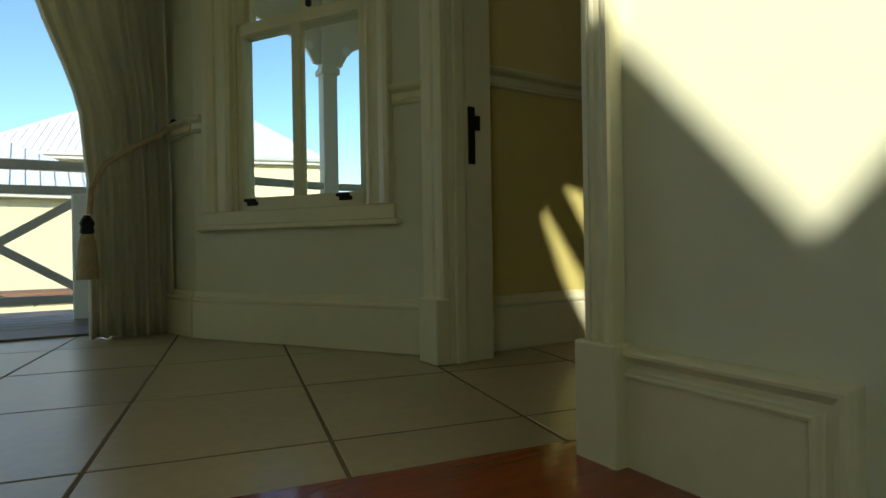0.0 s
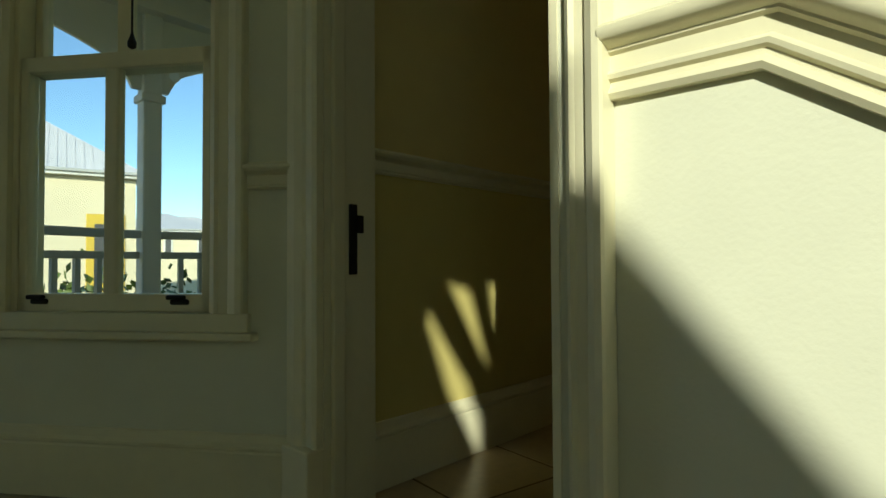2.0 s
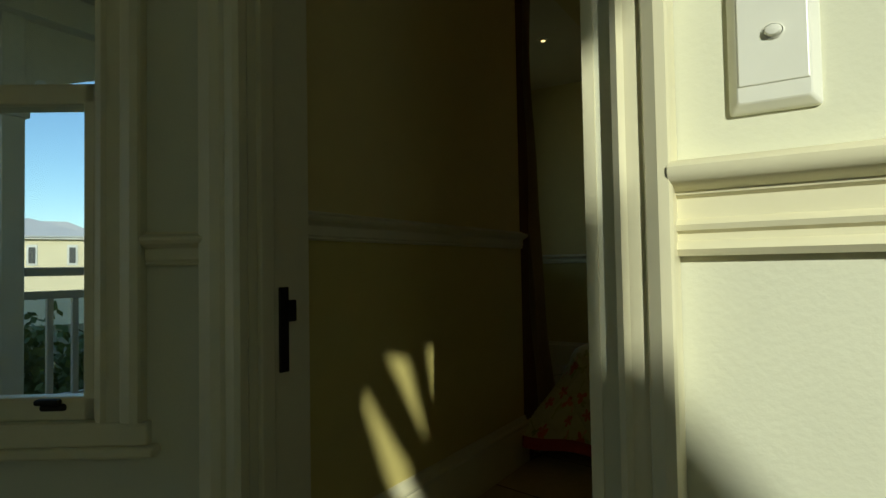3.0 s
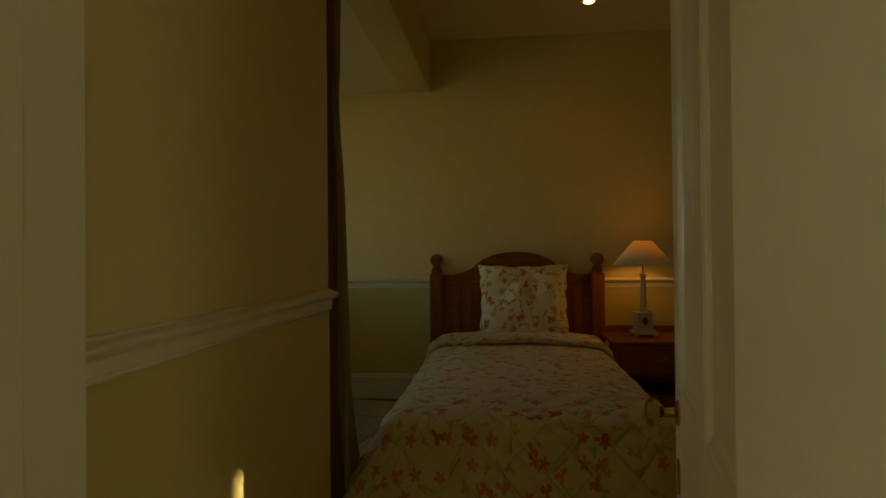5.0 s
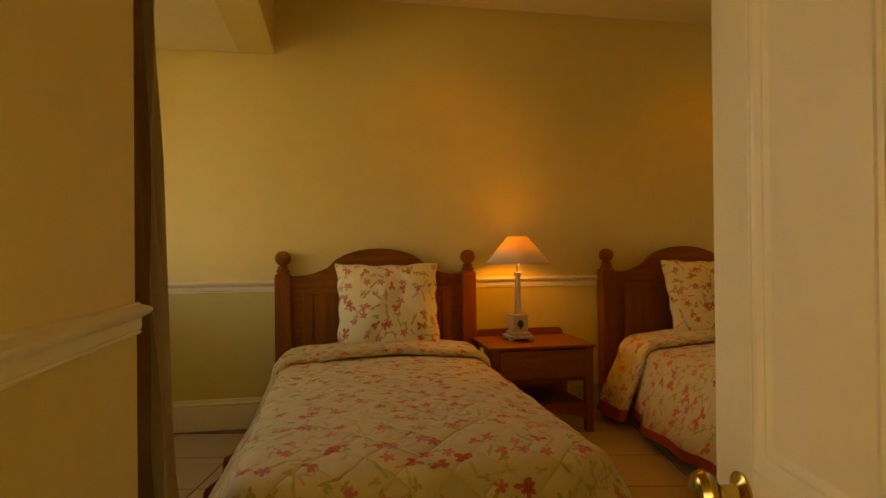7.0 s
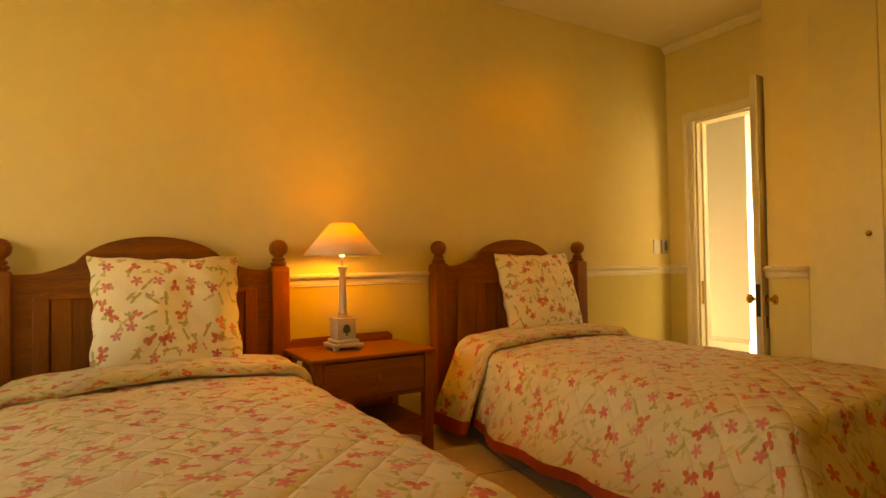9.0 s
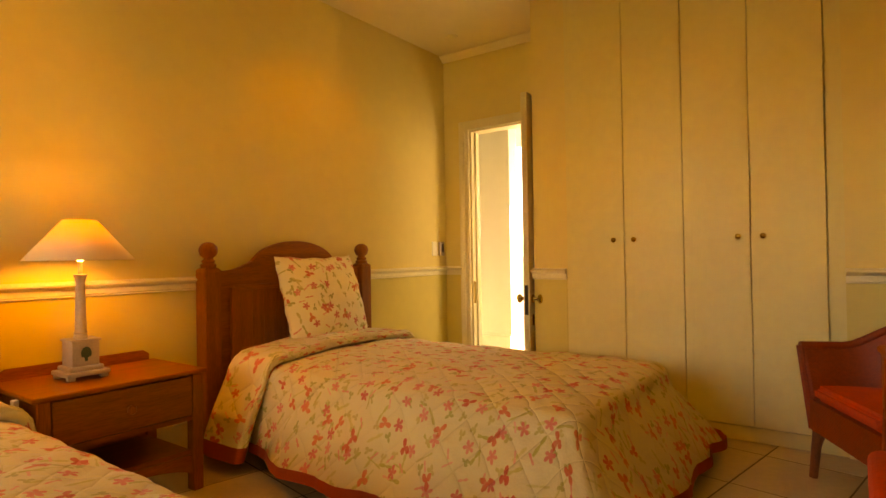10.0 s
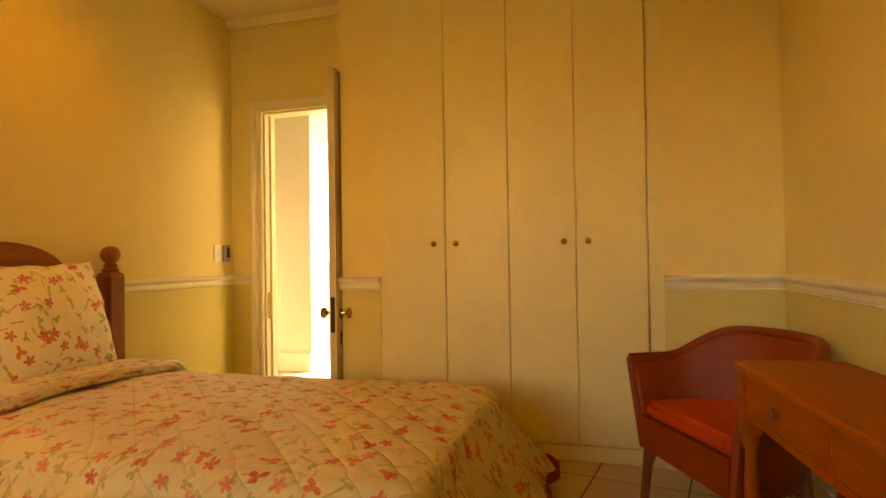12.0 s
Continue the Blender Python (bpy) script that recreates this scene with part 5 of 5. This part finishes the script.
# things on the desk
r2 = random.Random(9)
pk2 = thing("sachet_packet", "pale blue patterned paper packet standing on the desk", "packet", at=Matrix.Translation((1.55, 0.707, 0.6775)) @ Matrix.Rotation(radians(22), 4, "Z"))
pouch = bmesh.new()
rows = []
for j in range(15):
    f = j / 14
    fat = 0.026 * math.sin(math.pi * min(1, 0.12 + 0.88 * f)) ** 0.7 + 0.001
    half = 0.058 * (1 - 0.05 * math.sin(math.pi * f)) + (0.006 if f > 0.9 else 0)
    ring = []
    for i in range(20):
        a = 2 * math.pi * i / 20
        ring.append(pouch.verts.new((half * math.copysign(abs(math.cos(a)) ** 0.5, math.cos(a)), fat * math.sin(a) + 0.004 * math.sin(7 * f + 3 * math.cos(a)), 0.138 * f + (0.010 * abs(math.cos(a)) if f > 0.95 else 0))))
    rows.append(ring)
for a, b in zip(rows, rows[1:]):
    for i in range(20):
        pouch.faces.new((a[i], a[(i + 1) % 20], b[(i + 1) % 20], b[i]))
pouch.faces.new(rows[0]), pouch.faces.new(rows[-1])
part("pouch", pouch, BLUECLOTH, pk2, smooth=True)
cupm = thing("mug", "white china mug with small dark motifs on the desk", "mug", at=Matrix.Translation((1.42, 0.712, 0.6775)) @ Matrix.Scale(0.78, 4))
part("body", lathe([(0.026, 0), (0.030, 0.004), (0.036, 0.05), (0.042, 0.098), (0.044, 0.102), (0.041, 0.102), (0.033, 0.05), (0.024, 0.008)], 28), PLASTIC, cupm, smooth=True)
for a, z in ((200, 0.055), (235, 0.045), (255, 0.065), (290, 0.048), (150, 0.05), (120, 0.062), (320, 0.06)):
    part("motif", moved(lathe([(0.007, 0), (0.007, 0.0012), (0.001, 0.0016)], 10), Matrix.Rotation(radians(a), 4, "Z") @ Matrix.Translation((0.0362 + (z - 0.05) * 0.12, 0, z)) @ Matrix.Rotation(radians(84), 4, "Y")), COPING, cupm)
pb = thing("pebble_dish", "small pile of dark brown potpourri on the desk", "pebbles", at=pose(1.555, 0.750, 0.6775))
for i in range(22):
    pk = bmesh.new()
    bmesh.ops.create_icosphere(pk, subdivisions=1, radius=r2.uniform(0.011, 0.02), matrix=Matrix.Translation((r2.gauss(0, 0.024), r2.gauss(0, 0.020), r2.uniform(0.012, 0.035))) @ Matrix.Diagonal((1, r2.uniform(0.7, 1), r2.uniform(0.6, 1), 1)))
    part("pebble", pk, POTPOURRI, pb, smooth=True)
bxs = thing("card_box", "small brown box standing on the desk", "box", at=pose(1.655, 0.712, 0.6775))
part("carton", box(-0.04, 0.04, -0.025, 0.025, 0, 0.16, 0.003), DESKWOOD, bxs)
mi = thing("dressing_mirror", "wooden-framed dressing mirror standing on the desk", "mirror", at=pose(1.19, 0.663, 0.6775, 0, 0, 5.6))
for x in (-0.2, 0.2):
    part("frame_stile", box(x - 0.02, x + 0.02, -0.02, 0.01, 0.0, 0.54, 0.005), DESKWOOD, mi)
part("frame_rail", box(-0.18, 0.18, -0.02, 0.01, 0.50, 0.54, 0.004), DESKWOOD, mi)
part("frame_rail", box(-0.18, 0.18, -0.02, 0.01, 0.02, 0.06, 0.004), DESKWOOD, mi)
part("mirror_glass", box(-0.18, 0.18, -0.006, -0.002, 0.06, 0.50), mat("silvered_glass", (0.85, 0.85, 0.85), 0.03, 1.0, 0.02), mi)


# bedroom window in the recess
rw = thing("window_2", "cream painted casement window of the bedroom recess", "window", "", "structure", at=pose(-1.85, -0.07, 0))
for y0, y1, z0, z1 in ((2.23, 2.28, 0.85, 2.15), (3.58, 3.63, 0.85, 2.15), (2.9, 2.95, 0.85, 2.15), (2.28, 3.58, 2.10, 2.15), (2.28, 3.58, 0.85, 0.91)):
    part("frame_bar", box(-0.09, -0.04, y0, y1, z0, z1, 0.004), TRIM, rw)
for y0, y1 in ((2.28, 2.9), (2.95, 3.58)):
    pn = part("pane", box(-0.067, -0.063, y0, y1, 0.91, 2.10), GLASS, rw)
    pn.visible_shadow = False
part("window_sill", box(-0.02, 0.06, 2.15, 3.70, 0.82, 0.85, 0.006), TRIM, rw)

# ---- veranda ----
deck = thing("veranda_floor", "weathered brown timber veranda boards", "deck", "", "structure")
db = mesh_of("deck_board", box(-0.068, 0.068, -4.2, 2.4, -0.045, -0.012, 0.004, 1), DECK)
for k in range(10):
    o = new("deck_board", db)
    o.parent = deck
    o.matrix_basis = Matrix.Translation((-2.30 - k * 0.142, 0, 0))
structure("threshold", box(-2.36, -2.14, -2.1, -0.70, -0.012, 0.008, 0.004), DECK, "dark timber threshold of the garden doors", "threshold")


def baluster_panel(p0, p1, cross, label):
    p0, p1 = Vector(p0), Vector(p1)
    d = p1 - p0
    L = d.length
    m = Matrix.Translation((p0.x, p0.y, 0)) @ Matrix.Rotation(math.atan2(d.y, d.x), 4, "Z")
    rl = thing("veranda_railing", label, "railing", "veranda railings", at=m)
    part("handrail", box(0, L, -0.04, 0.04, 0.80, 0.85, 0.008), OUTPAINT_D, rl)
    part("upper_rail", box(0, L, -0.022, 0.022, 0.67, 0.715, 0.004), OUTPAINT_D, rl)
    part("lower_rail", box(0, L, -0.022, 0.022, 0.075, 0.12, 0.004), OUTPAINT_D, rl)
    if cross:
        nn = max(1, round(L / 0.90))
        w = L / nn
        for i in range(nn):
            for s in (1, -1):
                hgt, ww = 0.55, w - 0.05
                ln2 = math.hypot(hgt, ww)
                ang = math.atan2(hgt, ww) * s
                part("diagonal_brace", moved(box(-ln2 / 2, ln2 / 2, -0.014 + 0.006 * s, 0.014 + 0.006 * s, -0.022, 0.022, 0.003), Matrix.Translation((w * (i + 0.5), 0, 0.395)) @ Matrix.Rotation(-ang, 4, "Y")), OUTPAINT_D, rl)
            if i:
                part("upright", box(w * i - 0.02, w * i + 0.02, -0.022, 0.022, 0.10, 0.69, 0.003), OUTPAINT_D, rl)
    else:
        nn = round(L / 0.13)
        for i in range(1, nn):
            x = L * i / nn
            part("baluster", box(x - 0.016, x + 0.016, -0.016, 0.016, 0.10, 0.69, 0.002, 1), OUTPAINT_D, rl)
    return rl


POSTS = ((-3.12, -3.5), (-3.05, -0.80), (-3.5, 0.79), (-3.35, 2.6))
baluster_panel((-3.12, -3.44), (-3.05, -0.76), True, "painted veranda railing with crossed braces")
baluster_panel((-3.06, -0.74), (-3.49, 0.72), False, "painted veranda railing with square balusters")
baluster_panel((-3.50, 0.86), (-3.36, 2.53), False, "painted veranda railing with square balusters by the end post")
for px, py in POSTS:
    po = thing("veranda_post", "white painted square veranda post with pierced brackets", "veranda post", "veranda posts", at=pose(px, py, -0.045))
    tall = (px, py) != POSTS[1]
    part("shaft", box(-0.058, 0.058, -0.058, 0.058, 0, 2.45 if tall else 0.72, 0.010), OUTPAINT, po)
    if tall:
        part("collar", box(-0.075, 0.075, -0.075, 0.075, 1.72, 1.77, 0.008), OUTPAINT, po)
        for s in (-1, 1):
            pts = [(0.055, 1.80), (0.11, 1.80), (0.13, 1.84)] + [(0.13 + 0.42 * f, 1.86 + 0.22 * f ** 0.6) for f in (0.1, 0.25, 0.45, 0.7, 1.0)] + [(0.55, 2.30), (0.055, 2.30)]
            br = slab([(s * a, b) for a, b in pts], 0.03, "x")
            part("bracket", moved(br, Matrix.Translation((-0.015, 0, 0))), OUTPAINT, po)
            # Pale disc coloured as the bright sky showing through the bracket's hole.
            part("bracket_hole", moved(lathe([(0.036, 0), (0.036, 0.036)], 20), Matrix.Translation((-0.018, s * 0.15, 1.93)) @ Matrix.Rotation(radians(90), 4, "Y")), mat("pale_sky_hole", (0.85, 0.88, 0.92), 0.4), po, smooth=True)
vr = thing("veranda_roof", "white painted veranda beam and boarded soffit", "veranda roof", "", "structure")
part("beam", moved(box(-0.06, 0.06, -3.9, 3.0, 2.24, 2.42, 0.006), Matrix.Translation((-3.38, 0, 0)) @ Matrix.Rotation(radians(3.0), 4, "Z")), OUTPAINT, vr)
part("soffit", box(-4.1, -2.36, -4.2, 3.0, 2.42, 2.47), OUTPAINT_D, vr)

# ---- outside ----
structure("ground", box(-900, 900, -900, 900, -3.2, -3.0), GROUND, "dry mown lawn reaching to the horizon", "ground")


def hip_house(at, lx, ly, eave, ridge, label, windows, k2=1):
    """A rendered house: walls, hipped sheet roof, framed windows on its +x face."""
    h = thing("house", label, "house", "neighbouring houses", at=at)
    part("wall", box(-lx / 2, lx / 2, -ly / 2, ly / 2, 0, eave), HOUSE, h)
    ov = 0.35
    bm = bmesh.new()
    a = [bm.verts.new(p) for p in ((-lx / 2 - ov, -ly / 2 - ov, eave), (lx / 2 + ov, -ly / 2 - ov, eave), (lx / 2 + ov, ly / 2 + ov, eave), (-lx / 2 - ov, ly / 2 + ov, eave))]
    k = min(lx, ly) / 2
    if ly > lx:
        r0, r1 = bm.verts.new((0, -ly / 2 + k, ridge)), bm.verts.new((0, ly / 2 - k, ridge))
        for f in ((a[0], a[1], r0), (a[1], a[2], r1, r0), (a[2], a[3], r1), (a[3], a[0], r0, r1), tuple(reversed(a))):
            bm.faces.new(f)
    else:
        r0, r1 = bm.verts.new((-lx / 2 + k, 0, ridge)), bm.verts.new((lx / 2 - k, 0, ridge))
        for f in ((a[0], a[1], r1, r0), (a[1], a[2], r1), (a[2], a[3], r0, r1), (a[3], a[0], r0), tuple(reversed(a))):
            bm.faces.new(f)
    rf = part("roof", bm, ROOF, h, "pale corrugated metal roof")
    nr = int(ly / 0.3)
    if ly > lx:
        rb2 = bmesh.new()
        for i in range(1, nr):
            y = -ly / 2 + i * ly / nr
            f = min(1, (ly / 2 - abs(y)) / k)
            x0, z0 = lx / 2 + ov, eave
            x1, z1 = (lx / 2 + ov) * (1 - f), eave + (ridge - eave) * f
            q = [rb2.verts.new(p) for p in ((x0, y - 0.03, z0 + 0.01), (x0, y + 0.03, z0 + 0.01), (x1, y + 0.03, z1 + 0.01), (x1, y - 0.03, z1 + 0.01))]
            t = [rb2.verts.new((v.co.x, v.co.y, v.co.z + 0.012)) for v in q]
            rb2.faces.new(t)
            for e in range(4):
                rb2.faces.new((q[e], q[(e + 1) % 4], t[(e + 1) % 4], t[e]))
        part("roof_ribs", rb2, ROOF, rf)
    part("gutter", box(lx / 2 + ov, lx / 2 + ov + 0.1, -ly / 2 - ov, ly / 2 + ov, eave - 0.10, eave + 0.02, 0.02), OUTPAINT_D, h)
    part("fascia", box(lx / 2 + 0.002, lx / 2 + ov - 0.01, -ly / 2, ly / 2, eave - 0.22, eave - 0.004), OUTPAINT, h)
    for y, z in windows:
        w = part("window", box(lx / 2, lx / 2 + 0.05, y - 0.68 * k2, y + 0.68 * k2, z - 1.55 * k2, z + 1.55 * k2, 0.02), HOUSE_TRIM if k2 == 1 else OUTPAINT, h, "ochre window surround" if k2 == 1 else "white window frame")
        part("shutter", box(lx / 2 + 0.05, lx / 2 + 0.10, y - 0.4 * k2, y + 0.4 * k2, z - 1.2 * k2, z + 1.15 * k2), STONE, w)
    return h


hip_house(Matrix.Translation((-31.4, 2.5, -3)) @ Matrix.Rotation(radians(-13.6), 4, "Z"), 10, 14, 7.4, 11.2, "two-storey yellow rendered house with a pale metal hip roof", ((5.95, 4.15), (1.6, 3.95), (-2.4, 3.95)))
hip_house(Matrix.Translation((-19, -11, -3)) @ Matrix.Rotation(radians(5), 4, "Z"), 7, 21, 4.9, 7.0, "long pale yellow house with a corrugated metal roof", ())
hip_house(Matrix.Translation((-52, 20.0, -3)) @ Matrix.Rotation(radians(-25), 4, "Z"), 9, 9, 6.6, 8.3, "distant cream rendered house with a grey roof", ((-2.5, 5.2), (0.5, 5.2), (3, 5.2)), 0.5)
hip_house(Matrix.Translation((-75, 31, -3)) @ Matrix.Rotation(radians(-25), 4, "Z"), 12, 16, 6.8, 10.0, "far cream rendered house with a grey roof", ((0, 4),), 0.5)
cw = thing("garden_wall", "low yellow garden wall with a brown coping", "garden wall", at=pose(-9.5, -5, -3))
part("wall_body", box(-0.15, 0.15, -6, 6, 0, 2.72), HOUSE, cw)
part("coping", box(-0.4, 0.4, -6, 5.6, 2.72, 2.80, 0.02), COPING, cw, "brown timber coping")


def bush(label, at, spread, height, count, seed):
    """Stems with many small leaf blades."""
    r = random.Random(seed)
    b = thing("bush", label, "bush", "garden bushes", at=at)
    stems = bmesh.new()
    crown = bmesh.new()
    tips = []
    for i in range(26):
        a, rr = r.uniform(0, 6.28), r.uniform(0.2, 1.0)
        t = Vector((math.cos(a) * rr * spread[0], math.sin(a) * rr * spread[1], height * (1.0 - 0.3 * rr * rr) * r.uniform(0.8, 1.08)))
        mid = Vector((t.x * 0.4, t.y * 0.4, t.z * 0.55))
        tb = tube([(t.x * 0.1, t.y * 0.1, 0), mid, t], 0.03, 5, 0.3)
        me = bpy.data.meshes.new("tmp")
        tb.to_mesh(me)
        tb.free()
        stems.from_mesh(me)
        bpy.data.meshes.remove(me)
        tips.append((mid, t))
    verts, faces = [], []
    for i in range(count):
        mid, t = r.choice(tips)
        c = mid.lerp(t, r.uniform(0.2, 1.05)) + Vector((r.gauss(0, 0.2), r.gauss(0, 0.2), r.gauss(0, 0.16)))
        d = Vector((r.gauss(0, 1), r.gauss(0, 1), r.gauss(0.5, 0.8))).normalized()
        s = d.cross(Vector((r.gauss(0, 1), r.gauss(0, 1), r.gauss(0, 1)))).normalized()
        ln3, w = r.uniform(0.07, 0.13), r.uniform(0.022, 0.042)
        k = len(verts)
        verts += [c, c + d * ln3 * 0.5 + s * w, c + d * ln3, c + d * ln3 * 0.5 - s * w]
        faces.append((k, k + 1, k + 2, k + 3))
    part("stems", stems, BARK, b)
    me = bpy.data.meshes.new("leaves")
    me.from_pydata([tuple(v) for v in verts], [], faces)
    me.materials.append(LEAF)
    o = new("leaves", me)
    o.parent = b
    return b


bush("leafy green shrub growing beside the veranda railing", pose(-5.2, 1.2, -3), (0.8, 1.3), 3.15, 45000, 3)
bush("leafy green shrub beside the veranda end post", pose(-5.4, 2.6, -3), (0.8, 1.2), 3.2, 36000, 5)
bush("low green shrub below the veranda", pose(-5.6, -2.4, -3), (0.7, 1.5), 2.95, 9000, 6)

# unseen blockers on the sunny side of the hall, added to shape the sunlight
def shade_wall(label, x, outline, y0):
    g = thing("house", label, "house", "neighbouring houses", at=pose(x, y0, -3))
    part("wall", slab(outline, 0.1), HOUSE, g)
    part("sloped_edge", moved(slab([(u, z + 0.004) for u, z in outline if z > 1] + [(u, z + 0.05) for u, z in reversed(outline) if z > 1], 0.2), Matrix.Translation((0, -0.05, 0))), ROOF, g)
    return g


# The two slopes meet in a V that cuts the sun on the stair wall.
shade_wall("unseen sloped yellow wall added to cast shade on the stair wall", 3.062, [(0, 0), (0.46, 0), (0.46, 4.885), (0, 5.395)], -3.70)
shade_wall("unseen gabled yellow wall added to cast shade on the stair wall", 4.636, [(-1.24, 0), (1.24, 0), (1.24, 4.93), (0, 6.42), (-1.24, 4.93)], -3.70)
# Added screen out of view; its gaps shape the sun streaks past the doorway.
ts = thing("streak_screen", "unseen white boards added to cut the sunlight into slanted streaks", "trellis", at=pose(0, -3.4, 0))
for q in (((2.42, 2.37), (2.540, 2.477), (2.665, 2.561), (2.765, 2.592), (2.845, 2.655), (2.905, 2.68), (2.905, 3.6), (2.42, 3.6)),
          ((2.42, 2.36), (2.540, 2.477), (2.662, 2.207), (2.862, 1.950), (2.89, 1.92), (2.89, -3.0), (2.42, -3.0)),
          ((2.548, 2.482), (2.665, 2.561), (2.836, 2.352), (2.900, 2.30), (2.900, 2.14), (2.785, 2.246)),
          ((2.765, 2.592), (2.845, 2.655), (2.872, 2.52), (2.900, 2.50), (2.900, 2.30), (2.852, 2.352))):
    part("board", slab(list(q), 0.02), OUTPAINT, ts)
